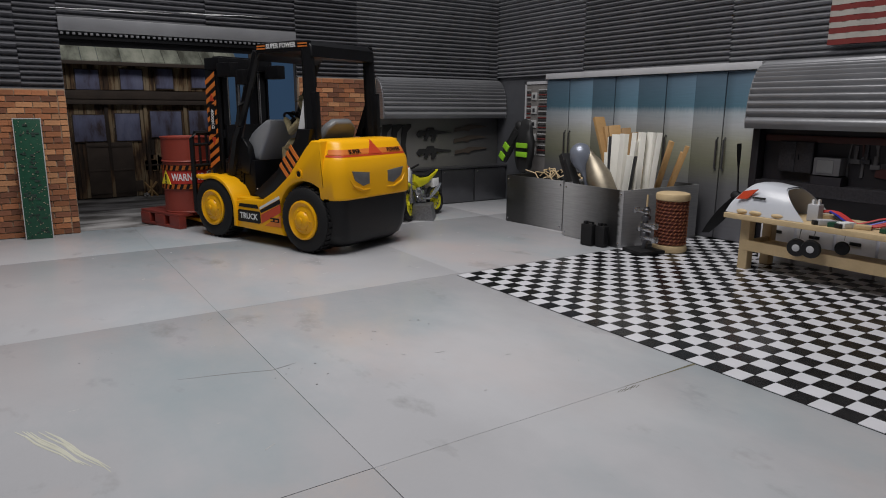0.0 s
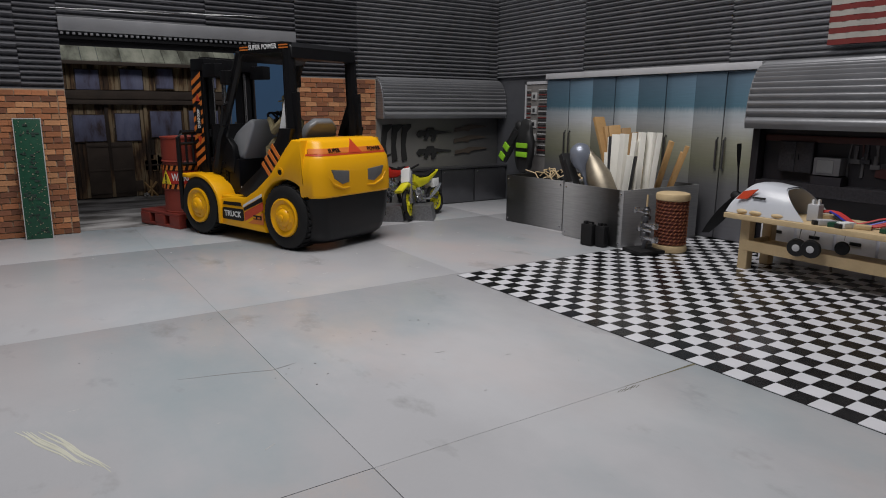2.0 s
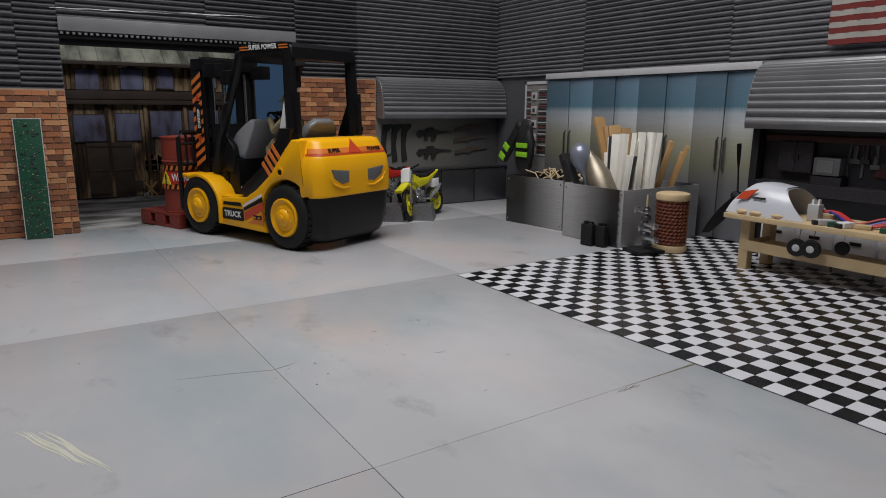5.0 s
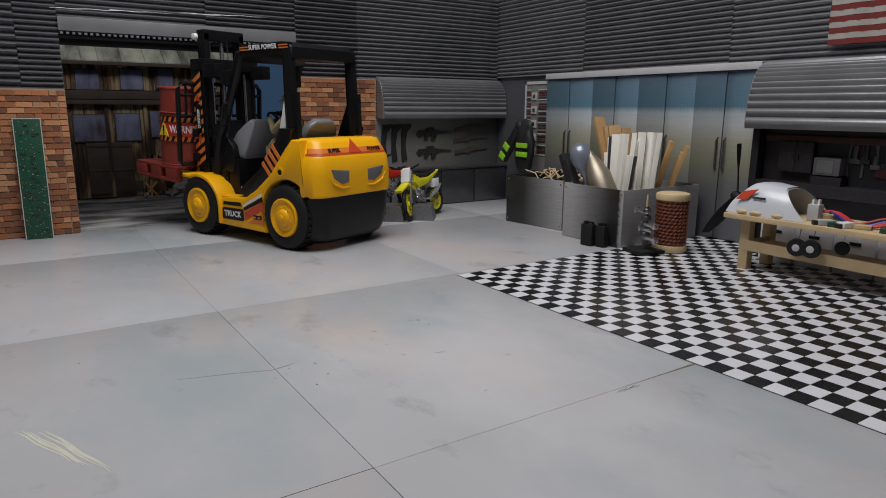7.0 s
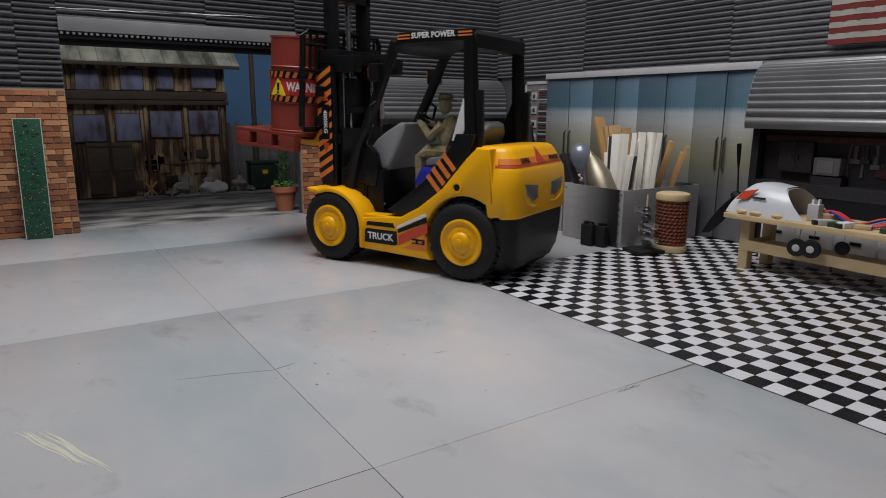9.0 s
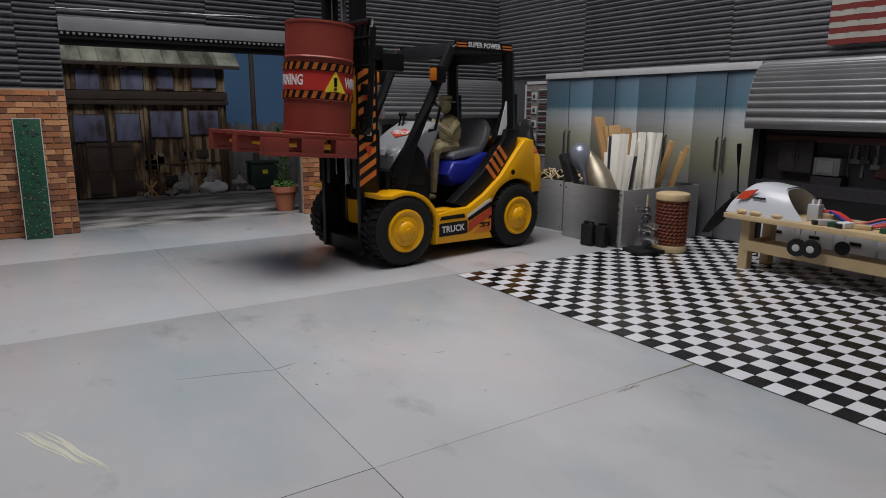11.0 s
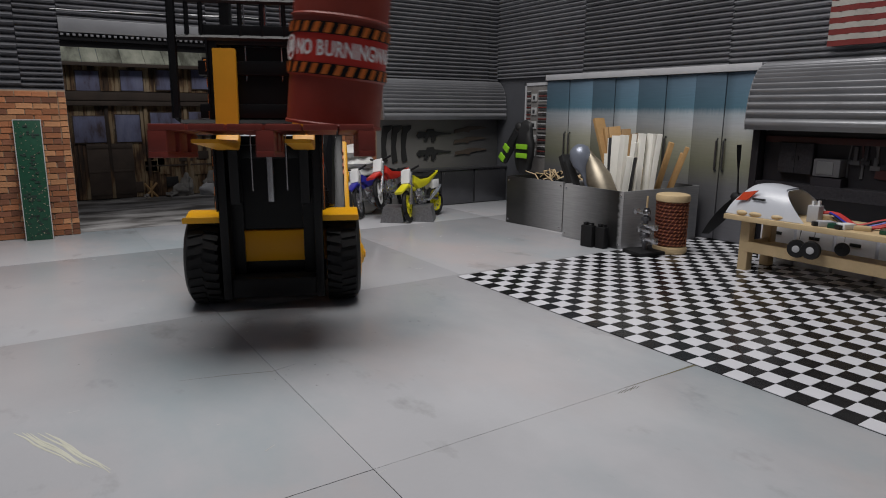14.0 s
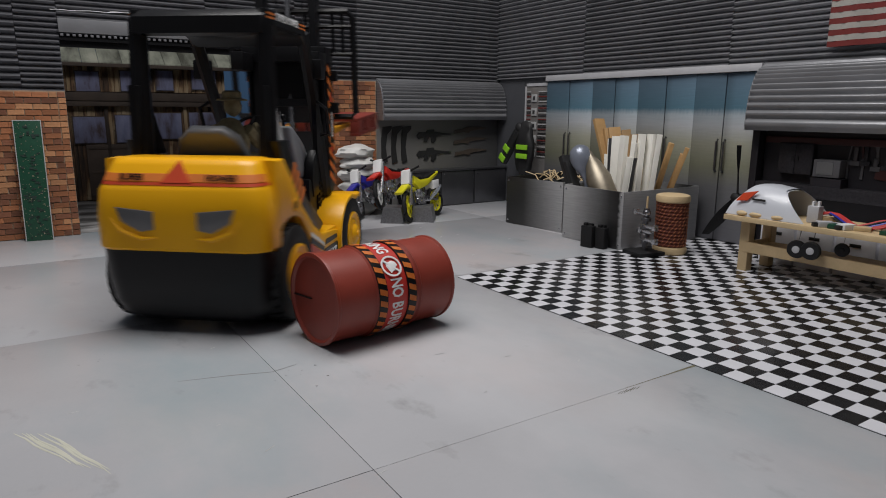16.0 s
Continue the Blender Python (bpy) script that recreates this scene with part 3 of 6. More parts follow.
pier_r = tagged(boxes("brick_pier", [(DX1 + 0.05, 10.1, YW - 0.5, YW - 0.02, 0, 15.5)], M["mortar"], None), "orange brick pier between gate and awning bay", "brick wall", "brick walls", "structure")

# ---- gate head: roller box with a scalloped lower edge ----
gate = thing("roller_gate", "grey rolled-up gate with a pale striped lower edge", "roller gate", at(DX0, YW - 0.25, 0))
W = DX1 - DX0
boxes("housing", [(0, W, -0.25, 0.1, 19.0, 20.25)], M["awning"], gate, "", 0.05)
boxes("lower_rail", [(0, W, -0.2, 0.1, 18.3, 18.55)], M["black"], gate)
bm = B()
for i in range(46):
    x = W * i / 46
    box(bm, x + 0.1, x + W / 46 - 0.14, -0.34, -0.2, 18.68, 18.88, 0.02)
tagged(part("edge_strip", bm, M["corr"], gate, "pale notched edge strip"), kind="stuff")
# Solid black strip drawn along the gap below the edge strip.
boxes("dark_gap", [(0, W, 0.12, 0.6, 17.75, 18.9)], M["black"], gate)
bm = B()
for k in range(3):
    pts = [(-0.5 + 22.0 * s / 40, -0.05, 20.95 + 0.05 * k + 0.6 * s / 40 + 0.03 * math.sin(s * 1.3 + k * 2)) for s in range(0, 41)]
    tube(bm, pts[k * 9: 22 + 8 * k], 0.032, 5)
scr = part("chalk_scribble", bm, M["white"], None, "", True, at(DX0, YW - 0.28, 0))
tagged(scr, "white chalk scribble over the gate", "scribble")


# ---- awnings ----
def awning(name, length, z_top, z_bot, reach, label, m):
    """Quarter-round ribbed awning along x, wall at y = 0, reaching to -y."""
    aw = thing(name, label, "awning", m)
    prof_o, prof_i = [], []
    n = 13
    for k in range(n * 8 + 1):
        a = k / (n * 8)
        ang = a * math.pi / 2
        rib = 0.30 * (abs(math.sin(a * n * math.pi)) - 0.5)
        y = -reach * math.sin(ang) ** 0.8
        z = z_bot + (z_top - z_bot) * math.cos(ang) ** 0.8
        prof_o.append((y - rib * math.sin(ang), z + rib * math.cos(ang)))
        prof_i.append((y * 0.8, z_bot + (z - z_bot) * 0.88))
    bm = B()
    prism(bm, prof_o + prof_i[::-1], 0.1, length - 0.1, 0, "x")
    part("ribbed_sheet", bm, M["awning"], aw)
    for x in (0.0, length - 0.1):
        bm = B()
        prism(bm, [(0, z_bot)] + [(-reach * math.sin(a * math.pi / 24) ** 0.8 * 0.99, z_bot + (z_top - z_bot) * 0.99 * math.cos(a * math.pi / 24) ** 0.8) for a in range(13)], x, x + 0.1, 0, "x")
        part("end_plate", bm, M["corr"], aw)
        for i in range(1, 15):
            z = z_bot + (z_top - z_bot) * i / 15
            t = min(1.0, max(0.0, (z - z_bot) / (z_top - z_bot)))
            r = reach * math.sin(math.acos(t ** 1.25)) ** 0.8
            bm = B()
            box(bm, x - 0.05 if x < 1 else x + 0.1, x if x < 1 else x + 0.15, -r * 0.97, -0.02, z - 0.1, z + 0.06)
            part("rib", bm, M["awning"], aw, "", False)
    return aw


awning("awning", 18.6, 15.7, 10.9, 2.2, "grey ribbed quarter-round awning over the bike bay", at(10.2, YW - 0.05, 0))
awning("awning", 57, 16.1, 10.6, 2.6, "grey ribbed quarter-round awning over the workshop bay", at(XW - 0.05, -4.9, 0, 0, 0, -90))


# ---- forklift ----
WB, HW, WR = 12.3, 5.25, 2.85


bm = B()
box(bm, -0.17, 0.17, -0.42, 0.42, -0.06, 0.06)
LUG = mesh_of(bm, "tread_lug", M["rubber"])


def wheel(parent, x, y, side):
    """Axle along y; side is +1 for the left."""
    w = new("wheel")
    w.parent = parent
    w.matrix_basis = at(x, y, WR)
    turn = pose(0, 0, 0, -90 * side, 0, 0)
    bm = B()
    lathe(bm, [(1.65, -2.0), (2.4, -2.05), (2.72, -1.85), (2.80, -1.0), (2.72, -0.2), (2.4, -0.0), (1.95, 0.02), (1.65, -0.12)], 40, turn)
    part("tyre", bm, M["rubber"], w, "black treaded rubber tyre")
    for k in range(30):
        for yy, off in ((-1.62, 0), (-0.72, 6)):
            ob = new("tread_lug", LUG)
            ob.parent = w
            ob.matrix_basis = turn @ pose(0, 0, 0, 0, 0, 12 * k + off) @ pose(0, 0, 0, 90, 0, 0) @ at(0, yy, 2.80) @ pose(0, 0, 0, 0, 0, 12 if off else -12)
    bm = B()
    lathe(bm, [(1.70, -0.6), (1.68, 0.04), (1.55, 0.09), (1.46, 0.0), (1.2, -0.08), (1.06, 0.02), (0.78, 0.04), (0.72, 0.16), (0.5, 0.30), (0.3, 0.32)], 36, turn)
    rim = part("rim", bm, M["yellow"], w, "yellow plastic wheel rim")
    bm = B()
    lathe(bm, [(0.30, 0.29), (0.28, 0.40), (0.1, 0.44)], 16, turn)
    part("hub_cap", bm, M["yellow"], rim)
    bm = B()
    for k in range(6):
        a = k * 1.0472
        bmesh.ops.create_icosphere(bm, subdivisions=1, radius=0.09, matrix=turn @ Matrix.Translation((0.92 * math.cos(a), 0.92 * math.sin(a), 0.03)))
    tagged(part("bolts", bm, M["yellow"], rim), kind="stuff")
    return w


def stripes(parent, name, origin, ux, uz, w, h, n, slant, material, base=None, lift=0.03):
    """Slanted bars on a plate: origin, unit vectors across and along."""
    o, a, c = Vector(origin), Vector(ux), Vector(uz)
    nrm = a.cross(c).normalized() * lift
    for i in range(n):
        z = h * i / n
        bm = B()
        q = [o + c * z, o + a * w + c * (z + slant), o + a * w + c * (z + slant + h / n * 0.5), o + c * (z + h / n * 0.5)]
        lo = [bm.verts.new(p) for p in q]
        hi = [bm.verts.new(p + nrm) for p in q]
        bm.faces.new(hi)
        bm.faces.new(lo[::-1])
        for k in range(4):
            bm.faces.new((lo[k], lo[(k + 1) % 4], hi[(k + 1) % 4], hi[k]))
        bmesh.ops.recalc_face_normals(bm, faces=bm.faces)
        part(name, bm, material, parent, "", False)


truck = thing("toy_forklift", "yellow and black plastic toy forklift truck with grey seat", "toy forklift", at(0, 0))

# side panels with the rear wheel arch
arch = [(-6.15 + 3.25 * math.cos(radians(a)), 2.85 + 3.25 * math.sin(radians(a))) for a in range(-32, 145, 11)]
side = [(3.1, 1.3), (3.1, 3.75), (1.6, 3.95), (-0.6, 4.1), (-2.3, 5.0), (-4.3, 6.5), (-6.3, 8.75), (-7.1, 9.5), (-8.2, 9.45), (-8.6, 4.75)] + arch[::-1]
for s in (1, -1):
    bm = B()
    prism(bm, side, s * 3.6, s * 4.95, 0.16)
    sp = part("side_panel", bm, M["yellow"], truck, "yellow moulded side panel with wheel arch")
    y = s * 4.97
    # filler cap and decals
    bm = B()
    lathe(bm, [(0.42, -0.1), (0.42, 0.05), (0.28, 0.05), (0.26, -0.08)], 18, at(0, 0, 0) @ Matrix.Translation((-5.6, y, 6.7)) @ pose(0, 0, 0, -90 * s, 0, 0))
    part("filler_ring", bm, M["yellow"], sp)
    bm = B()
    lathe(bm, [(0.24, -0.02), (0.22, 0.03)], 14, Matrix.Translation((-5.6, y, 6.7)) @ pose(0, 0, 0, -90 * s, 0, 0))
    part("filler_hole", bm, M["black"], sp)
    for nm, mt, pts in (("name_plate", M["black"], [(2.75, 1.95), (2.7, 2.9), (2.5, 3.0), (-0.35, 3.0), (-0.4, 2.0), (-0.2, 1.9), (2.6, 1.9)]),
                        ("red_flash", M["red_dec"], [(-0.5, 1.95), (-0.5, 2.75), (-3.1, 3.9), (-3.15, 3.2)]),
                        ("orange_flash", M["orange"], [(-0.9, 1.8), (-3.1, 2.95), (-3.1, 1.85)]),
                        ("white_flash", M["white"], [(-0.35, 3.2), (-0.35, 3.42), (-3.0, 4.65), (-3.05, 4.4)]),
                        ("black_flash", M["black"], [(-0.5, 2.9), (-0.4, 3.15), (-3.05, 4.35), (-3.1, 3.95)]),
                        ("vent_slot", M["black"], [(2.6, 3.25), (2.45, 3.55), (0.0, 3.6), (-0.15, 3.25)])):
        bm = B()
        prism(bm, pts, y - 0.03 * s, y + 0.015 * s)
        part(nm, bm, mt, sp, "", False)
    text("lettering", "TRUCK", 0.74, M["white"], sp, at(1.2, y + 0.03 * s, 2.44, 90, 0, 0 if s < 0 else 180))
    boxes("printed_bars", [(-2.9, -1.75, y - 0.01, y + 0.03, 2.25, 2.32), (-2.9, -1.75, y - 0.01, y + 0.03, 2.5, 2.62), (-2.9, -2.7, y - 0.01, y + 0.03, 2.25, 2.62), (-2.3, -2.1, y - 0.01, y + 0.03, 2.25, 2.62)], M["black"], sp)
    # black cheek with orange slant bars above the yellow edge
    bm = B()
    prism(bm, [(-0.4, 4.0), (0.9, 4.5), (-2.5, 6.9), (-4.9, 9.6), (-5.2, 10.4), (-6.7, 10.4), (-6.3, 8.8), (-4.3, 6.45), (-2.3, 4.95)], s * 3.5, s * 4.55, 0.08)
    ck = part("cheek", bm, M["black"], truck, "black cheek panel with orange slanted bars")
    for k in range(4):
        t = k / 4
        x0, z0 = -3.75 - 1.75 * t, 6.15 + 2.1 * t
        bm = B()
        prism(bm, [(x0, z0), (x0 - 0.22, z0 + 0.26), (x0 + 0.75, z0 + 1.35), (x0 + 1.0, z0 + 1.1)], s * 4.5, s * 4.6)
        part("slant_bar", bm, M["orange"], ck, "", False)
    bm = B()
    prism(bm, [(-4.2, 9.5), (-7.0, 9.5), (-6.9, 13.4), (-5.9, 13.4)], s * 3.5, s * 4.0, 0.06)
    part("pillar_gusset", bm, M["black"], truck)
    bm = B()
    prism(bm, [(-5.2, 9.9), (-4.6, 9.9), (-5.5, 12.8), (-6.2, 12.4), (-6.0, 11.3)], s * 3.99, s * 4.04)
    part("pillar_sticker", bm, M["white"], truck, "white sticker on the pillar", False)
    # mudguards
    bm = B()
    arc = [(6.15 + 3.35 * math.cos(radians(a)), 2.85 + 3.05 * math.sin(radians(a))) for a in range(68, 186, 9)]
    arc2 = [(6.15 + 3.0 * math.cos(radians(a)), 2.85 + 2.72 * math.sin(radians(a))) for a in range(68, 186, 9)]
    prism(bm, [(8.5, 5.8)] + arc + [(2.85, 1.4), (3.15, 1.4)] + arc2[::-1] + [(8.45, 5.45)], s * 2.75, s * 5.2, 0.09)
    part("mudguard", bm, M["yellow"], truck, "yellow plastic front mudguard")
    # step
    boxes("step", [(-0.4, 3.0, s * 4.1 - 0.7, s * 4.1 + 0.7, 3.6, 4.05)], M["yellow"], truck, "", 0.1)

# rear hood: rounded plan, narrowing upwards
def ring_block(bm, levels, n=9):
    """levels: (z, x_front, x_back, half width, corner radius)."""
    rings = []
    for z, xf, xb, hw, cr in levels:
        pts = [(xf, -hw)]
        for s, cx in ((-1, 0), (1, 0)):
            for k in range(n):
                a = math.pi / 2 * k / (n - 1)
                if s < 0:
                    pts.append((xb + cr - cr * math.sin(a) * 1.0, -hw + cr - cr * math.cos(a)))
                else:
                    pts.append((xb + cr - cr * math.cos(a), hw - cr + cr * math.sin(a)))
        pts.append((xf, hw))
        rings.append([bm.verts.new((x + 0.0, y, z)) for x, y in pts])
    m = len(rings[0])
    for A, Bq in zip(rings, rings[1:]):
        for j in range(m):
            bm.faces.new((A[j], A[(j + 1) % m], Bq[(j + 1) % m], Bq[j]))
    bm.faces.new(rings[0][::-1])
    bm.faces.new(rings[-1])
    bmesh.ops.recalc_face_normals(bm, faces=bm.faces)


bm = B()
ring_block(bm, [(4.7, -8.2, -9.95, 4.9, 1.35), (4.85, -8.1, -10.1, 4.97, 1.35), (6.6, -7.8, -10.12, 4.93, 1.3), (7.9, -7.2, -10.0, 4.75, 1.2), (8.12, -7.0, -9.85, 4.62, 1.1), (9.2, -6.7, -9.3, 4.25, 0.95), (9.45, -6.6, -9.1, 4.12, 0.9), (9.58, -6.7, -8.8, 3.8, 0.7)])
hood = part("hood", bm, M["yellow"], truck, "yellow rounded rear hood with lamp recesses")
for s in (1, -1):
    bm = B()
    prism(bm, [(s * 1.2, 6.85), (s * 3.3, 7.05), (s * 3.0, 6.3), (s * 2.0, 5.75), (s * 1.2, 5.9)], -10.17, -9.7, 0.05, "x")
    part("rear_lamp", bm, M["smoke"], hood, "smoke-grey plastic rear lamp")
    bm = B()
    tube(bm, [(-10.1, s * 1.1, 5.45), (-10.14, s * 2.0, 5.4), (-10.14, s * 3.1, 5.8), (-10.08, s * 3.65, 6.5)], [0.06, 0.11, 0.11, 0.05], 8)
    part("lamp_brow", bm, M["yellow"], hood)
bm = B()
ring_block(bm, [(8.2, -8.4, -9.83, 4.61, 1.1), (8.36, -8.4, -9.75, 4.555, 1.08)])
part("red_stripe", bm, M["red_dec"], hood, "red stripe decal")
bm = B()
ring_block(bm, [(8.4, -8.6, -9.735, 4.55, 1.07), (8.8, -8.6, -9.53, 4.41, 1.0)])
part("orange_stripe", bm, M["orange"], hood, "orange stripe decal")
bm = B()
prism(bm, [(-0.85, 8.35), (0.85, 8.35), (0, 9.5)], -9.79, -9.0, 0, "x")
for v in bm.verts:
    v.co.x += (v.co.z - 8.35) * 0.55
part("triangle_decal", bm, M["red_dec"], hood, "red triangle decal", False)
for yy, body in ((2.5, "SUPER"), (-2.5, "POWER")):
    text("lettering", body, 0.5, M["black"], hood, at(-9.69, yy, 8.6, 63, 0, -90))
bm = B()
ring_block(bm, [(0.6, -7.9, -9.0, 4.0, 1.5), (1.0, -8.0, -9.45, 4.45, 1.6), (1.8, -8.1, -9.75, 4.7, 1.5), (3.2, -8.2, -9.9, 4.82, 1.4), (4.7, -8.2, -9.95, 4.86, 1.35)])
part("counterweight", bm, M["black"], truck, "black lower counterweight")
boxes("chassis", [(-9.0, 6.6, -3.1, 3.1, 1.2, 3.5), (2.9, 6.6, -2.9, 2.9, 3.4, 6.0), (-9.0, -3.0, -3.75, 3.75, 3.4, 6.2)], M["black"], truck, "black plastic chassis", 0.12)
boxes("axle_cover", [(6.5, 7.1, -4.1, 4.1, 2.7, 4.7)], M["yellow"], truck, "yellow front axle cover", 0.2)
boxes("floor_plate", [(-3.2, 3.0, -4.2, 4.2, 3.0, 3.58)], M["black"], truck, "black floor plate", 0.06)
# dashboard cowl
bm = B()
prism(bm, [(2.3, 7.3), (1.9, 8.0), (0.6, 10.5), (0.65, 10.95), (1.1, 11.05), (2.4, 10.35), (3.3, 9.75), (3.75, 9.2), (4.9, 8.85), (5.35, 8.4), (5.4, 7.3)], -2.6, 2.6, 0.3, seg=3)
dash = part("dashboard", bm, M["grey"], truck, "grey moulded dashboard cowl")
for y in (-1.55, 0.0, 1.55):
    bm = B()
    lump(bm, (4.55, y, 8.5), (0.85, 0.72, 0.62), 4, 0.02, 3)
    part("cowl_hump", bm, M["grey"], dash)
for s in (1, -1):
    bm = B()
    prism(bm, [(2.6, 7.3), (2.9, 8.6), (3.6, 9.3), (4.6, 9.2), (6.0, 7.4), (6.0, 6.2), (2.9, 6.0)], s * 2.62, s * 3.35, 0.2)
    part("cowl_cheek", bm, M["black"], truck, "black cowl side")
bm = B()
prism(bm, [(-1.5, 0), (0, -0.65), (1.5, 0), (0, 0.65)], -0.05, 0.03, 0, "z")
bmesh.ops.transform(bm, matrix=Matrix.Translation((2.85, 0, 10.08)) @ pose(0, 0, 0, 32, 0, 90), verts=bm.verts)
part("badge", bm, M["red_dec"], dash, "red diamond badge")
text("lettering", "TRUCK", 0.72, M["white"], dash, at(2.87, 0, 10.13, 32, 0, 90))
boxes("cowl_foot", [(2.2, 6.6, -3.2, 3.2, 3.5, 7.35)], M["black"], truck, "black cowl foot", 0.2)
for s in (1, -1):
    boxes("side_grille", [(4.0, 6.2, s * 3.15 - 0.25, s * 3.15 + 0.25, z, z + 0.22) for z in (5.2, 5.6, 6.0, 6.4, 6.8)] + [(3.8, 6.0, s * 3.1 - 0.2, s * 3.1 + 0.2, 4.9, 7.2)], M["black"], truck)
# steering wheel, levers
bm = B()
mtx = Matrix.Translation((0.2, 0, 11.1)) @ pose(0, 0, 0, 0, -35, 0)
tube(bm, [mtx @ Vector((0.95 * math.cos(a * 0.3927), 0.95 * math.sin(a * 0.3927), 0)) for a in range(16)], 0.12, 6, True)
tube(bm, [mtx @ Vector((0, 0, 0)), Vector((1.0, 0, 10.6))], 0.18, 8)
for a in (0, 2.1, 4.2):
    tube(bm, [mtx @ Vector((0, 0, 0)), mtx @ Vector((0.95 * math.cos(a), 0.95 * math.sin(a), 0))], 0.1, 5)
part("steering_wheel", bm, M["black"], truck, "black steering wheel")
for y in (-1.2, -1.7):
    bm = B()
    tube(bm, [(1.9, y, 10.3), (1.6, y, 11.5)], 0.08, 6)
    bmesh.ops.create_icosphere(bm, subdivisions=2, radius=0.24, matrix=Matrix.Translation((1.6, y, 11.6)))
    part("lever", bm, M["black"], truck)
bm = B()
tube(bm, [(5.3, 2.75, 6.6), (4.6, 2.9, 5.5), (3.2, 3.0, 4.6), (2.2, 3.05, 4.7)], 0.07, 6)
part("cable", bm, M["white"], truck, "thin white cable")
# seat
bm = B()
prism(bm, [(-4.9, 5.6), (-0.7, 5.6), (-0.2, 6.6), (-0.9, 7.7), (-2.6, 7.7), (-4.2, 8.3), (-5.0, 8.3)], -2.6, 2.6, 0.35, seg=3)
part("seat_base", bm, M["blue"], truck, "glossy blue seat base")
bm = B()
prism(bm, [(-4.4, 8.1), (-1.2, 7.75), (-1.0, 8.1), (-1.4, 8.45), (-4.3, 8.8)], -2.1, 2.1, 0.18, seg=3)
part("seat_cushion", bm, M["seat_grey"], truck, "grey seat cushion")
bm = B()
m2 = pose(0, 0, 0, 0, -27, 0)
vs = prism(bm, [(-1.9, 0), (-2.1, 1.3), (-1.8, 2.5), (-1.0, 3.15), (1.0, 3.15), (1.8, 2.5), (2.1, 1.3), (1.9, 0)], -0.4, 0.4, 0.26, "x", 3)
bmesh.ops.transform(bm, matrix=Matrix.Translation((-4.5, 0, 8.3)) @ m2, verts=bm.verts)
part("seat_back", bm, M["seat_grey"], truck, "grey rounded seat back")
# overhead guard
bm = B()
prism(bm, [(-6.45, 16.2), (-6.4, 17.1), (-6.0, 17.45), (-5.2, 17.6), (-1.4, 17.55), (-0.2, 17.4), (0.6, 16.9), (1.0, 16.2), (0.5, 16.1), (0.1, 16.5), (-0.5, 16.75), (-1.4, 16.85), (-5.2, 16.9), (-5.7, 16.7), (-5.9, 16.1)], -3.9, 3.9, 0.2, seg=3)
roof = part("overhead_guard", bm, M["black"], truck, "black plastic overhead guard")
for s in (1, -1):
    text("lettering", "SUPER POWER", 0.56, M["white"], roof, at(-2.9, s * 3.98, 17.2, 90, 0, 0 if s < 0 else 180))
    boxes("side_rail", [(-6.2, 0.1, s * 3.75 - 0.22, s * 3.75 + 0.2, 16.7, 17.5)], M["black"], roof, "", 0.1)
    for x in (-5.9, -0.75):
        for k in range(2):
            boxes("roof_bar", [(x - 0.2, x + 0.9, s * 3.97 - 0.02, s * 3.97 + 0.02, 17.0 + 0.22 * k, 17.11 + 0.22 * k)], M["orange"], roof)
    bm = B()
    tube(bm, [(-6.2, s * 3.75, 9.3), (-6.0, s * 3.75, 13), (-5.85, s * 3.7, 16.9)], [0.62, 0.55, 0.5], 8)
    part("rear_pillar", bm, M["black"], truck, "black rear pillar")
    bm = B()
    tube(bm, [(5.4, s * 3.2, 6.0), (4.3, s * 3.35, 9.3), (2.4, s * 3.55, 13), (0.5, s * 3.65, 16.9)], [0.6, 0.5, 0.42, 0.42], 8)
    part("front_pillar", bm, M["black"], truck, "black slanted front pillar")
    bm = B()
    tube(bm, [(2.9, s * 3.9, 10.4), (2.75, s * 4.5, 10.5), (2.3, s * 4.55, 12.2), (2.4, s * 3.9, 12.6)], 0.13, 6)
    part("grab_handle", bm, M["black"], truck)
    lens = boxes("indicator", [(2.4, 2.66, s * 4.0 - 0.4, s * 4.0 + 0.4, 14.25, 15.25)], M["amber"], truck, "amber indicator lamp", 0.15)
    boxes("indicator_case", [(1.6, 2.55, s * 4.0 - 0.5, s * 4.0 + 0.5, 14.1, 15.4)], M["black"], truck, "", 0.15)
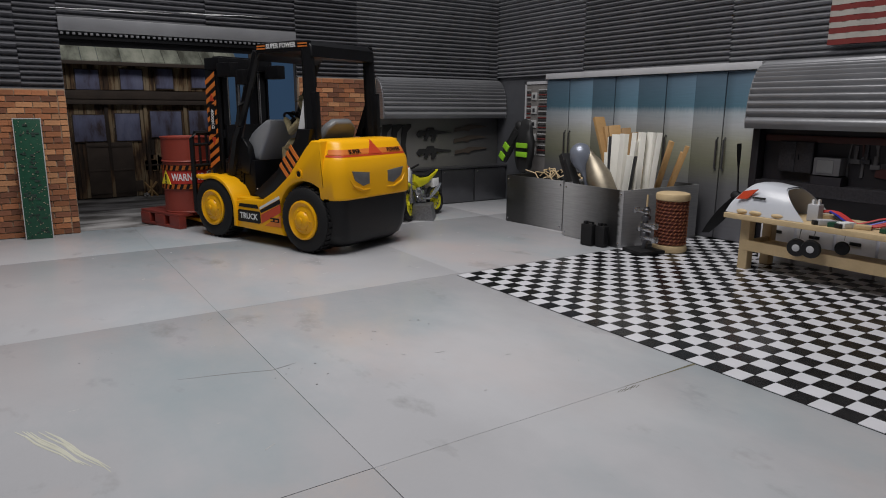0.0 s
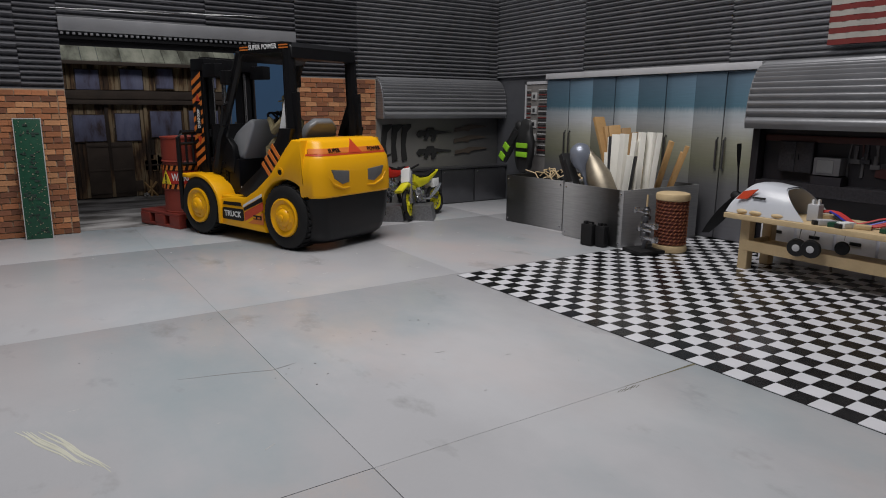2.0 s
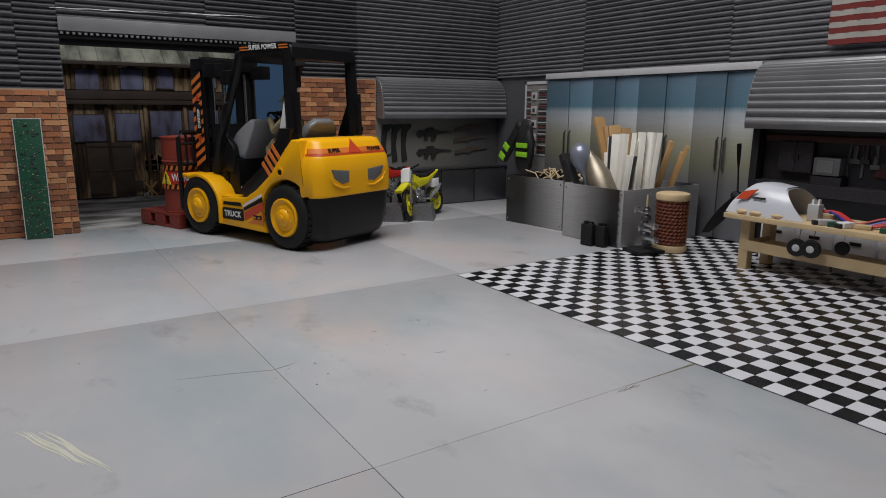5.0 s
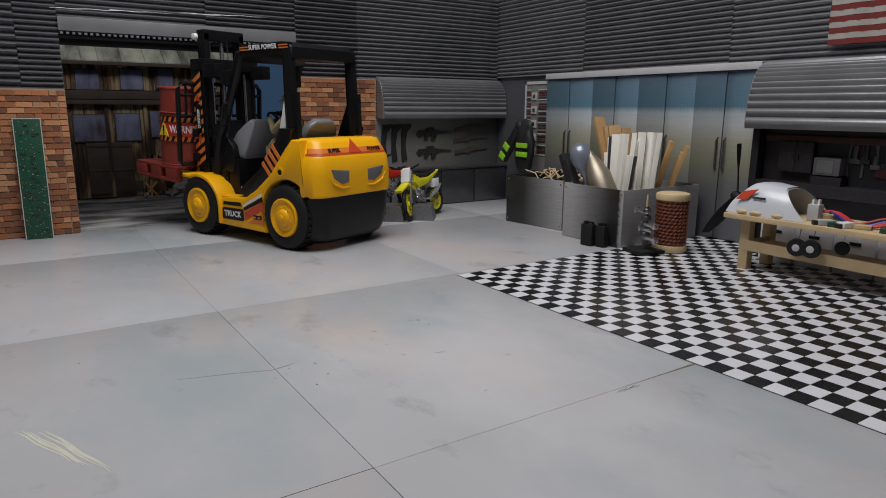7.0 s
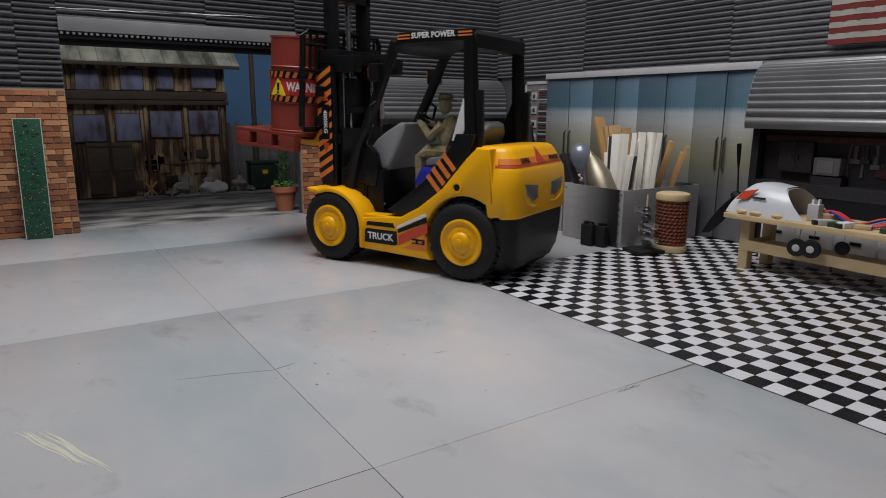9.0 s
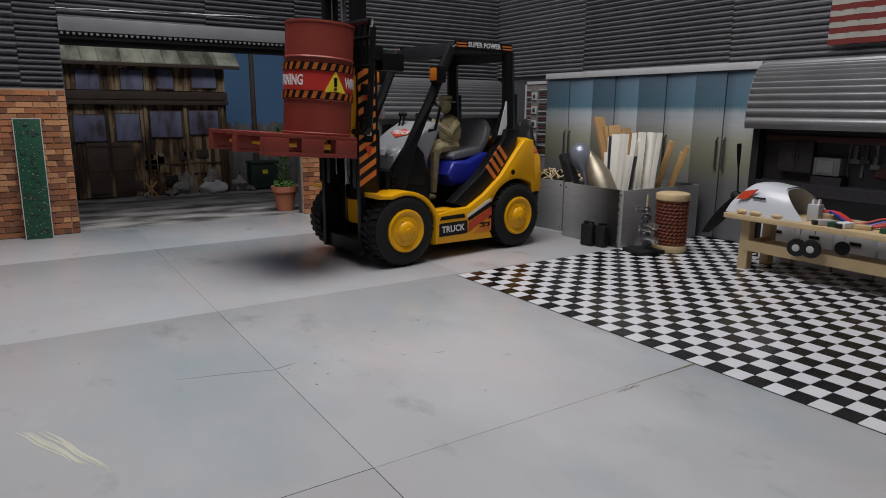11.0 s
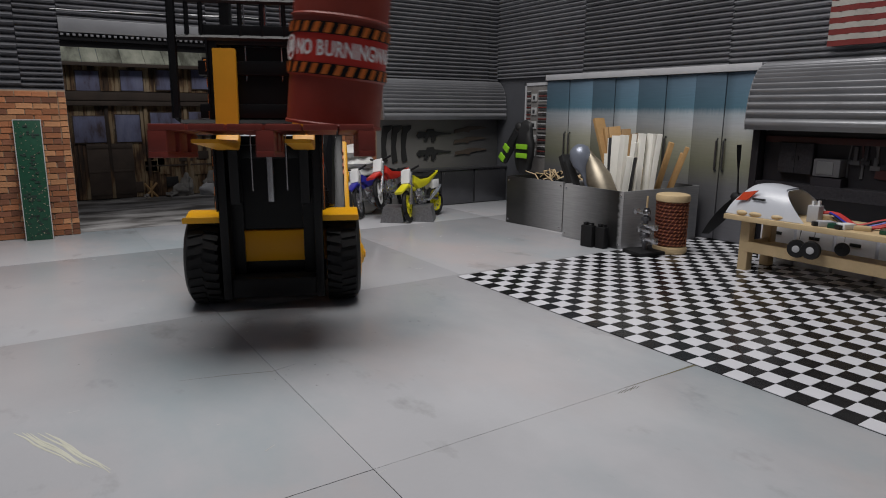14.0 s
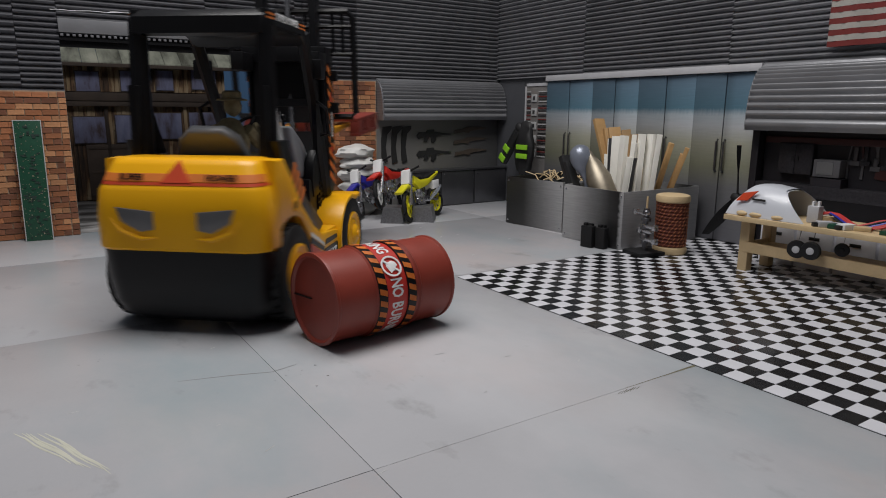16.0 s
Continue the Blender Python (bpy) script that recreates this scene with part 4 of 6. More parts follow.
# mast, set back between the wheels
MAST = -0.75
mast = new("mast")
mast.parent = truck
mast.matrix_basis = at(MAST, 0, 0)
tagged(mast, "black lifting mast with orange slant bars")
for s in (1, -1):
    bm = B()
    box(bm, 7.9, 9.6, s * 2.75 - 0.25, s * 2.75 + 0.25, 0.8, 16.4, 0.05)
    box(bm, 7.9, 8.15, s * 2.3 - 0.5, s * 2.3 + 0.5, 0.8, 16.4, 0.03)
    part("upright", bm, M["black"], mast)
    bm = B()
    box(bm, 8.2, 9.7, s * 3.05 - 0.05, s * 3.05 + 0.05, 6.2, 16.0, 0.02)
    pl = part("stripe_plate", bm, M["black"], mast, "black plate with orange slanted bars")
    stripes(pl, "slant_bar", (8.2, s * 3.12, 7.1), (1.5, 0, 0), (0, 0, 1), 1.0, 8.8, 10, -0.85, M["orange"], None, 0.02 * (-s))
    boxes("text_plate", [(8.45, 9.25, s * 3.16 - 0.01, s * 3.16 + 0.01, 9.6, 12.4)], M["black"], pl)
    text("lettering", "4000KG", 0.55, M["white"], pl, at(8.85, s * 3.19, 11.0, 90, 90 if s < 0 else -90, 0) if s < 0 else at(8.85, s * 3.19, 11.0, 90, 90, 180))
    for zz, up in ((9.3, -1), (12.7, 1)):
        bm = B()
        prism(bm, [(8.5, zz), (9.2, zz), (8.85, zz + 0.75 * up)], s * 3.13, s * 3.17)
        part("arrow", bm, M["red_dec"], pl, "", False)
    bm = B()
    tube(bm, [(8.0, s * 1.9, 3.0), (8.0, s * 1.9, 15.5)], 0.13, 6)
    part("chain_rod", bm, M["silver"], mast, "thin silver rod")
for nm, b_ in (("head_beam", (7.4, 9.6, -3.2, 3.2, 15.6, 16.7)), ("stay", (5.6, 7.6, -3.3, -2.3, 14.9, 16.2)), ("stay", (5.6, 7.6, 2.3, 3.3, 14.9, 16.2)), ("cross_beam", (7.7, 8.4, -2.8, 2.8, 9.2, 10.0)), ("foot_beam", (7.8, 9.4, -2.8, 2.8, 0.8, 2.0))):
    boxes(nm, [b_], M["black"], mast, "", 0.12)
boxes("web_plate", [(7.5, 7.7, -2.6, 2.6, 4.8, 10.5)], M["black"], mast)
inner = new("inner_mast")
inner.parent = truck
boxes("inner_upright", [(8.3, 9.5, -2.3, -1.75, 1.4, 16.6), (8.3, 9.5, 1.75, 2.3, 1.4, 16.6), (8.3, 9.5, -2.3, 2.3, 15.9, 16.9), (8.4, 9.4, -1.9, 1.9, 7.0, 7.6)], M["black"], inner, "black inner mast", 0.06)
bm = B()
tube(bm, [(8.9, 0, 1.5), (8.9, 0, 16)], 0.22, 8)
part("lift_rod", bm, M["silver"], inner, "silver lift rod")
bm = B()
for y in (-1.0, 1.0):
    tube(bm, [(9.3, y, 2.2), (9.3, y, 16)], 0.05, 5)
part("chain_rod", bm, M["silver"], inner)
bm = B()
lathe(bm, [(0.3, 0), (0.3, 0.35), (0.1, 0.4)], 12, Matrix.Translation((9.0, 2.7, 16.2)) @ pose(0, 0, 0, -90, 0, 0))
part("pulley", bm, M["white"], inner, "white pulley")
# carriage, built at its lowest place; its origin is the fork heel
HEEL = (10.0 + MAST, 0.0, 0.6)
carr = new("carriage")
carr.parent = truck
tagged(carr, "black load backrest with two yellow forks")
for z in (1.6, 4.0):
    boxes("fork_bar", [(-0.8, -0.2, -3.6, 3.6, z, z + 0.8)], M["black"], carr, "", 0.06)
boxes("slide_plate", [(-1.1, -0.4, -2.0, 2.0, 0.9, 5.6)], M["black"], carr, "", 0.06)
for s in (1, -1):
    bm = B()
    prism(bm, [(-0.2, 5.4), (0.35, 5.4), (0.4, 0.65), (0.7, 0.35), (7.4, 0.23), (7.4, 0.05), (0.5, -0.2), (-0.2, 0.25)], s * 2.1 - 0.62, s * 2.1 + 0.62, 0.06)
    part("fork", bm, M["yellow_dull"], carr, "yellow painted fork")
bm = B()
tube(bm, [(0, -4.6, 1.3), (0, 4.6, 1.3), (0, 4.85, 1.6), (0, 4.85, 8.6), (0, 4.5, 9.1), (0, -4.5, 9.1), (0, -4.85, 8.6), (0, -4.85, 1.6)], 0.24, 6, True)
part("backrest_frame", bm, M["black"], carr)
for y in (-4.05, -3.3, -1.2, 0, 1.2, 3.3, 4.05):
    bm = B()
    tube(bm, [(-0.05, y, 6.0), (-0.05, y, 9.1)], 0.13, 6)
    part("backrest_bar", bm, M["black"], carr)
for z in (6.0, 8.0):
    bm = B()
    tube(bm, [(-0.05, -4.8, z), (-0.05, 4.8, z)], 0.17, 6)
    part("backrest_bar", bm, M["black"], carr)

wheels = [wheel(truck, sx * WB / 2, s * HW, s) for sx in (1, -1) for s in (1, -1)]

# the little driver doll: one mesh
bm = B()
lump(bm, (-2.3, 0.3, 10.1), (0.85, 1.15, 1.5), 1, 0.06, 3)
lump(bm, (-1.7, 0.3, 12.35), (0.55, 0.5, 0.68), 2, 0.05, 3)
lathe(bm, [(0.95, 0), (0.9, 0.1), (0.6, 0.14), (0.58, 0.5), (0.4, 0.62)], 18, Matrix.Translation((-1.75, 0.3, 12.65)))
for s in (1, -1):
    tube(bm, [(-2.1, 0.3 + 1.05 * s, 10.9), (-1.2, 0.3 + 1.35 * s, 10.0), (0.0, 0.3 + 0.7 * s, 10.9), (0.35, 0.3 + 0.6 * s, 11.1)], [0.42, 0.36, 0.28, 0.22], 8)
    tube(bm, [(-2.4, 0.3 + 0.55 * s, 8.9), (-0.6, 0.3 + 0.75 * s, 8.9), (0.1, 0.3 + 0.8 * s, 8.4), (0.15, 0.3 + 0.8 * s, 6.4), (0.2, 0.3 + 0.8 * s, 5.0)], [0.6, 0.5, 0.45, 0.36, 0.3], 8)
    lump(bm, (0.5, 0.3 + 0.8 * s, 4.6), (0.6, 0.32, 0.3), 5 + s, 0.05)
driver = tagged(part("driver_doll", bm, M["olive"], None), "small olive-clad doll in a brimmed hat on the seat", "doll")


# ---- pallet and drum ----
PL, PH, PHT = 7.0, 5.05, 1.5
pallet = thing("pallet", "red painted slatted toy pallet", "pallet")
for k in range(6):
    y = -PH + 2 * PH * k / 6
    boxes("deck_board", [(-PL / 2, PL / 2, y + 0.03, y + 2 * PH / 6 - 0.08, PHT - 0.28, PHT)], M["pallet"], pallet, "", 0.04)
for y in (-PH + 0.4, 0, PH - 0.4):
    boxes("runner", [(-PL / 2, PL / 2, y - 0.4, y + 0.4, 0, 0.28)], M["pallet"], pallet, "", 0.03)
    for x in (-PL / 2 + 0.86, 0, PL / 2 - 0.86):
        boxes("block", [(x - 0.85, x + 0.85, y - 0.4, y + 0.4, 0.28, PHT - 0.28)], M["pallet"], pallet, "", 0.03)

DR, DL = 2.42, 7.7
drum = thing("steel_drum", "dark red painted drum with red warning band and striped tape", "drum")
bm = B()
lathe(bm, [(DR - 0.25, 0.12), (DR - 0.12, 0.0), (DR + 0.04, 0.02), (DR + 0.05, 0.14), (DR - 0.02, 0.2), (DR - 0.02, 2.35), (DR + 0.08, 2.45), (DR - 0.02, 2.55), (DR - 0.02, DL - 2.55), (DR + 0.08, DL - 2.45), (DR - 0.02, DL - 2.35), (DR - 0.02, DL - 0.2), (DR + 0.05, DL - 0.14), (DR + 0.04, DL - 0.02), (DR - 0.12, DL), (DR - 0.25, DL - 0.12)], 56)
part("shell", bm, M["drum"], drum)
bm = B()
lathe(bm, [(0.38, DL - 0.12), (0.34, DL - 0.02), (0.1, DL)], 14, Matrix.Translation((1.3, 0.4, 0)))
part("bung", bm, M["drum_in"], drum, "round filler bung")
bm = B()
box(bm, -2.1, -0.3, -0.025, 0.025, -0.0, 0.125, 0, pose(0, 0, 0, 0, 0, 95))
part("lid_crease", bm, M["black"], drum, "dark slit in the base")


def band(z0, z1, r, a0=0, a1=360, n=56):
    bm = B()
    A = [[bm.verts.new((rr * math.cos(radians(a0 + (a1 - a0) * k / n)), rr * math.sin(radians(a0 + (a1 - a0) * k / n)), z)) for k in range(n + 1)] for rr, z in ((r, z0), (r, z1), (r - 0.06, z1), (r - 0.06, z0))]
    for i in range(4):
        for k in range(n):
            bm.faces.new((A[i][k], A[i][k + 1], A[(i + 1) % 4][k + 1], A[(i + 1) % 4][k]))
    bmesh.ops.recalc_face_normals(bm, faces=bm.faces)
    return bm


lab = part("warning_band", band(2.75, 4.55, DR + 0.025), M["band"], drum, "bright red paper band with lettering")
for z in (2.45, 4.35):
    part("tape", band(z, z + 0.55, DR + 0.10), M["black"], lab, "black and orange striped tape")
    bm = B()
    for k in range(26):
        a = 360 / 26 * k
        q = []
        for da, zz in ((0, z + 0.04), (7, z + 0.04), (11, z + 0.51), (4, z + 0.51)):
            t = radians(a + da)
            q.append(bm.verts.new(((DR + 0.125) * math.cos(t), (DR + 0.125) * math.sin(t), zz)))
        bm.faces.new(q)
    bmesh.ops.solidify(bm, geom=bm.faces[:], thickness=0.015)
    tagged(part("tape_bars", bm, M["orange"], lab, "", False), kind="stuff")


WIDTH = dict(W=0.92, A=0.70, R=0.64, N=0.74, I=0.30, G=0.72, O=0.76, B=0.65, U=0.72)


def curved_word(body, mid, z, size, r):
    """Condensed letters set round the drum, centred on the angle mid."""
    adv = [WIDTH.get(ch, 0.32) * size * 0.68 for ch in body]
    pos = -sum(adv) / 2
    for ch, w in zip(body, adv):
        a = mid + math.degrees((pos + w / 2) / r)
        pos += w
        if ch != " ":
            t = radians(a)
            text("lettering", ch, size, M["white"], lab, at(r * math.cos(t), r * math.sin(t), z, 90, 0, a + 90) @ Matrix.Diagonal((0.68, 1, 1, 1)))


curved_word("WARNING", 0, 3.65, 1.0, DR + 0.04)
curved_word("NO BURNING", 124, 3.65, 1.0, DR + 0.04)
curved_word("WARNING", 212, 3.65, 1.0, DR + 0.04)
for ang in (302,):
    t = radians(ang)
    bm = B()
    prism(bm, [(-0.8, 2.95), (0.8, 2.95), (0, 4.4)], -0.03, 0.03)
    bmesh.ops.transform(bm, matrix=pose(0, 0, 0, 0, 0, ang + 90) @ Matrix.Translation((0, -DR - 0.03, 0)) @ Matrix.Identity(4), verts=bm.verts)
    part("triangle_sign", bm, M["warn"], lab, "yellow warning triangle", False)
    bm = B()
    prism(bm, [(-0.1, 3.35), (0.1, 3.35), (0.13, 3.95), (-0.13, 3.95)], -0.05, 0.05)
    box(bm, -0.1, 0.1, -0.05, 0.05, 3.1, 3.25)
    bmesh.ops.transform(bm, matrix=pose(0, 0, 0, 0, 0, ang + 90) @ Matrix.Translation((0, -DR - 0.04, 0)), verts=bm.verts)
    part("sign_mark", bm, M["black"], lab, "", False)
# round no-flame sign
bm = B()
lathe(bm, [(0.62, 0), (0.62, 0.04), (0.52, 0.04), (0.52, 0)], 24, None, False)
box(bm, -0.54, 0.54, -0.06, 0.06, 0.0, 0.05, 0, pose(0, 0, 0, 0, 0, 45))
lump(bm, (0, 0, 0.02), (0.3, 0.34, 0.03), 3, 0.3)
part("round_sign", bm, M["white"], lab, "white ring sign", True, at((DR + 0.03) * math.cos(radians(58)), (DR + 0.03) * math.sin(radians(58)), 3.65, 90, 0, 148))


# ---- lockers along the side wall ----
LY = [22.8, 15.2, 8.65, 1.74, -4.7]
XL = XW - 0.55
for a, b in zip(LY, LY[1:]):
    lk = thing("locker", "tall two-door brushed steel locker, reflections painted as blue, white and olive bands", "locker", at(XL, a, 0), "row of lockers")
    w = a - b
    boxes("carcass", [(0.08, 0.5, -w + 0.02, -0.02, 0.1, 15.6)], M["steel_dk"], lk)
    for k in range(2):
        y0, y1 = -w * (k + 1) / 2 + 0.03, -w * k / 2 - 0.03
        bm = B()
        box(bm, -0.06, 0.06, y0, y1, 0.15, 15.6, 0.04)
        bmesh.ops.rotate(bm, verts=bm.verts, cent=(0, y0, 0), matrix=Matrix.Rotation(radians(-1.2 if k else 1.2), 3, "Z"))
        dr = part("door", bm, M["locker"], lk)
        yh = y1 - 0.35 if k else y0 + 0.35
        bm = B()
        tube(bm, [(-0.05, yh, 6.6), (-0.28, yh, 6.8), (-0.28, yh, 9.4), (-0.05, yh, 9.6)], 0.10, 6)
        part("handle", bm, M["steel_dk"], dr, "dark bar handle")
tagged(boxes("locker_cornice", [(XL - 0.35, XW - 0.02, -4.9, 22.9, 15.65, 16.3)], M["trim"], None, "", 0.05), "white cornice strip over the lockers", "trim", kind="structure")

# ---- printed parts rack between corner and lockers ----
rk = thing("parts_rack", "tall narrow rack sheet with pale and red printed rows", "rack", at(XW - 0.35, 27.2, 4.4))
boxes("panel", [(0, 0.3, -4.4, 0.0, 0, 11.0)], M["rack_grey"], rk, "", 0.03)
boxes("frame", [(-0.1, 0.0, -0.25, 0.0, 0, 11.1), (-0.1, 0.0, -4.4, -0.0, 10.75, 11.1)], M["trim"], rk)
for k in range(5):
    z = 2.0 + 1.7 * k
    boxes("pale_row", [(-0.12, -0.02, -2.3, -1.3, z, z + 0.95)], M["lock_chip"], rk, "", 0.02)
    boxes("row_gap", [(-0.16, -0.1, -2.0, -1.6, z + 0.25, z + 0.7)], M["steel_dk"], rk, "", 0.02)
    for q in range(5):
        boxes("row_bar", [(-0.1, -0.02, -4.2, -2.6, z + 0.3 * q, z + 0.3 * q + 0.13)], (M["lock_chip"], M["steel_dk"], M["flag_r"], M["steel_dk"])[(k + q) % 4], rk)
        boxes("row_bar", [(-0.1, -0.02, -1.1, -0.35, z + 0.3 * q, z + 0.3 * q + 0.13)], (M["flag_r"], M["steel_dk"], M["lock_chip"])[(k + q) % 3], rk)

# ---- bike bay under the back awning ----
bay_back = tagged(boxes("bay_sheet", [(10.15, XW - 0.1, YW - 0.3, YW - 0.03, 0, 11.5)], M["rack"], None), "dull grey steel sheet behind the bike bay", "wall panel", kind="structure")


def silhouette(name, pts, m, material, label, cat="wall display"):
    bm = B()
    prism(bm, pts, -0.12, 0.0, 0.02)
    return tagged(part(name, bm, material, None, "", False, m), label, cat, "toy rifles on the sheet")


RIFLE = [(0, 0.5), (0.4, 0.95), (1.5, 0.95), (1.6, 1.25), (2.6, 1.3), (2.7, 1.0), (3.9, 0.85), (5.3, 0.72), (5.3, 0.6), (3.9, 0.55), (3.0, 0.4), (2.9, -0.1), (2.5, -0.45), (2.2, -0.3), (2.3, 0.3), (1.9, 0.3), (1.5, -0.3), (1.1, -0.2), (1.3, 0.35), (0.3, 0.1)]
STOCKED = [(0, 0.1), (0.1, 0.6), (1.4, 0.75), (2.2, 1.0), (3.6, 1.0), (5.2, 0.85), (5.2, 0.7), (3.5, 0.55), (2.6, 0.45), (2.3, 0.15), (1.5, 0.3)]
for x, z in ((15.8, 8.4), (15.8, 6.1)):
    silhouette("toy_rifle", RIFLE, at(x, YW - 0.35, z), M["gun"], "flat black toy rifle hung on the grey sheet")
for x, z in ((21.6, 9.0), (21.5, 7.6), (21.7, 6.1)):
    silhouette("toy_rifle", STOCKED, at(x, YW - 0.35, z), M["gun_brown"], "flat brown toy rifle hung on the grey sheet")
for x in (10.9, 12.3, 13.7):
    silhouette("toy_gun", [(0, 0), (0.75, 0.2), (0.5, 2.0), (0.75, 3.6), (1.35, 4.2), (1.35, 4.6), (0.1, 4.5), (-0.1, 3.0), (-0.1, 1.0)], at(x, YW - 0.35, 5.6), M["gun"], "flat black toy gun hung upright on the sheet")
bench = thing("steel_bench", "low grey steel bench with panelled front along the wall", "bench", at(13.0, 31.0, 0))
boxes("carcass", [(0, 15.8, 0.2, 2.2, 0.02, 4.5)], M["steel_dk"], bench, "", 0.05)
boxes("top", [(-0.1, 15.8, -0.1, 2.3, 4.5, 4.72)], M["steel_dk"], bench, "", 0.05)
for k in range(3):
    bm = B()
    box(bm, 5.2 * k + 0.08, 5.2 * (k + 1) - 0.08, 0.02, 0.2, 0.15, 4.4, 0.05)
    pn = part("front_panel", bm, M["steel_dk"], bench)
    boxes("rivet", [(5.2 * k + 0.4, 5.2 * k + 0.55, -0.03, 0.03, 4.0, 4.15)], M["silver"], pn)

# jacket with lime bands
jk = thing("hanging_jacket", "small black jacket with lime reflective bands hung by the corner", "jacket", at(26.0, 25.4, 4.4))
bm = B()
lump(bm, (0.4, -0.9, 3.0), (0.8, 1.7, 3.3), 3, 0.12, 3)
lump(bm, (0.2, 0.0, 5.6), (0.5, 0.7, 0.7), 7, 0.1)
tube(bm, [(0.2, 0.0, 5.2), (0.0, 1.6, 3.0), (0.0, 2.8, 1.2)], [0.7, 0.65, 0.5], 8)
part("cloth", bm, M["black_panel"], jk)
for z in (1.9, 3.0):
    boxes("lime_band", [(-0.55, -0.35, -2.3, -0.3, z, z + 0.6)], M["hi_vis"], jk, "lime reflective band", 0.04)
for t in (0.55, 0.85):
    p = Vector((-0.62, 0.0 + 2.8 * t, 5.2 - 4.0 * t))
    bm = B()
    box(bm, -0.08, 0.1, -0.55, 0.55, -0.4, 0.4, 0.04, Matrix.Translation(p) @ pose(0, 0, 0, 35, 0, 0))
    part("lime_band", bm, M["hi_vis"], jk, "lime reflective band")


# ---- toy motorbikes ----
def motorbike(m, paint, rim_m, label):
    mb = thing("toy_motorbike", label, "toy motorbike", m, "parked toy motorbikes")
    for x, nm in ((2.35, "front_wheel"), (-2.35, "rear_wheel")):
        w = new(nm)
        w.parent = mb
        w.matrix_basis = at(x, 0, 1.4, 0, 0, 18 if x > 0 else 0)
        bm = B()
        tube(bm, [(1.18 * math.cos(a * 0.2618), 0, 1.18 * math.sin(a * 0.2618)) for a in range(24)], 0.2, 7, True)
        part("tyre", bm, M["rubber"], w)
        bm = B()
        tube(bm, [(0.95 * math.cos(a * 0.2618), 0, 0.95 * math.sin(a * 0.2618)) for a in range(24)], 0.12, 6, True)
        for a in range(10):
            c, s = math.cos(a * 0.6283), math.sin(a * 0.6283)
            tube(bm, [(0.2 * c, 0, 0.2 * s), (0.95 * c, 0, 0.95 * s)], 0.085, 5)
        lathe(bm, [(0.3, -0.25), (0.3, 0.25)], 12, pose(0, 0, 0, 90, 0, 0))
        part("rim", bm, rim_m, w)
    for s in (1, -1):
        bm = B()
        tube(bm, [(2.35, 0.32 * s, 1.5), (1.55, 0.36 * s, 4.3)], [0.17, 0.12], 7)
        part("fork_leg", bm, M["silver"], mb, "silver fork leg")
        bm = B()
        tube(bm, [(-2.35, 0.3 * s, 1.5), (-0.6, 0.3 * s, 1.9)], 0.14, 6)
        part("swing_arm", bm, M["steel_dk"], mb)
    bm = B()
    prism(bm, [(1.2, 2.85), (2.3, 3.35), (3.6, 2.75), (3.5, 2.55), (2.4, 3.05), (1.3, 2.6)], -0.42, 0.42, 0.1)
    part("front_mudguard", bm, paint, mb)
    bm = B()
    prism(bm, [(1.7, 4.0), (2.1, 3.3), (2.3, 3.4), (2.0, 4.5), (1.7, 4.6)], -0.45, 0.45, 0.1)
    part("number_board", bm, M["white"], mb, "white number board")
    bm = B()
    prism(bm, [(-3.2, 4.1), (-1.2, 3.6), (0.2, 3.55), (1.2, 4.0), (1.3, 3.3), (0.6, 2.7), (-0.8, 2.9), (-3.0, 3.8)], -0.45, 0.45, 0.15)
    part("tank_and_tail", bm, paint, mb)
    bm = B()
    prism(bm, [(-2.9, 4.15), (-1.0, 3.72), (0.4, 3.85), (0.3, 3.6), (-1.2, 3.5)], -0.38, 0.38, 0.08)
    part("saddle", bm, M["rubber"], mb)
    bm = B()
    lump(bm, (0.0, 0, 1.9), (0.75, 0.42, 0.75), 4, 0.25)
    lump(bm, (0.45, 0, 2.5), (0.4, 0.38, 0.5), 9, 0.25)
    tube(bm, [(1.2, 0, 3.6), (0.9, 0, 1.6), (0.2, 0, 1.2), (-0.7, 0, 1.5), (-0.6, 0, 3.0)], 0.14, 6)
    part("engine", bm, M["silver"], mb, "silver engine block")
    bm = B()
    tube(bm, [(1.3, -1.1, 4.75), (1.5, -0.4, 4.5), (1.5, 0.4, 4.5), (1.3, 1.1, 4.75)], 0.1, 6)
    part("handlebar", bm, M["rubber"], mb)
    bm = B()
    prism(bm, [(-2.9, 3.3), (-1.7, 3.3), (-1.8, 2.5), (-2.7, 2.6)], -0.5, 0.5, 0.08)
    part("side_board", bm, M["white"], mb, "white side board")
    bm = B()
    tube(bm, [(0.6, 0.45, 1.7), (-0.6, 0.5, 1.6), (-2.2, 0.5, 2.3), (-2.9, 0.5, 2.7)], [0.1, 0.12, 0.2, 0.16], 7)
    part("exhaust", bm, M["silver"], mb)
    return mb


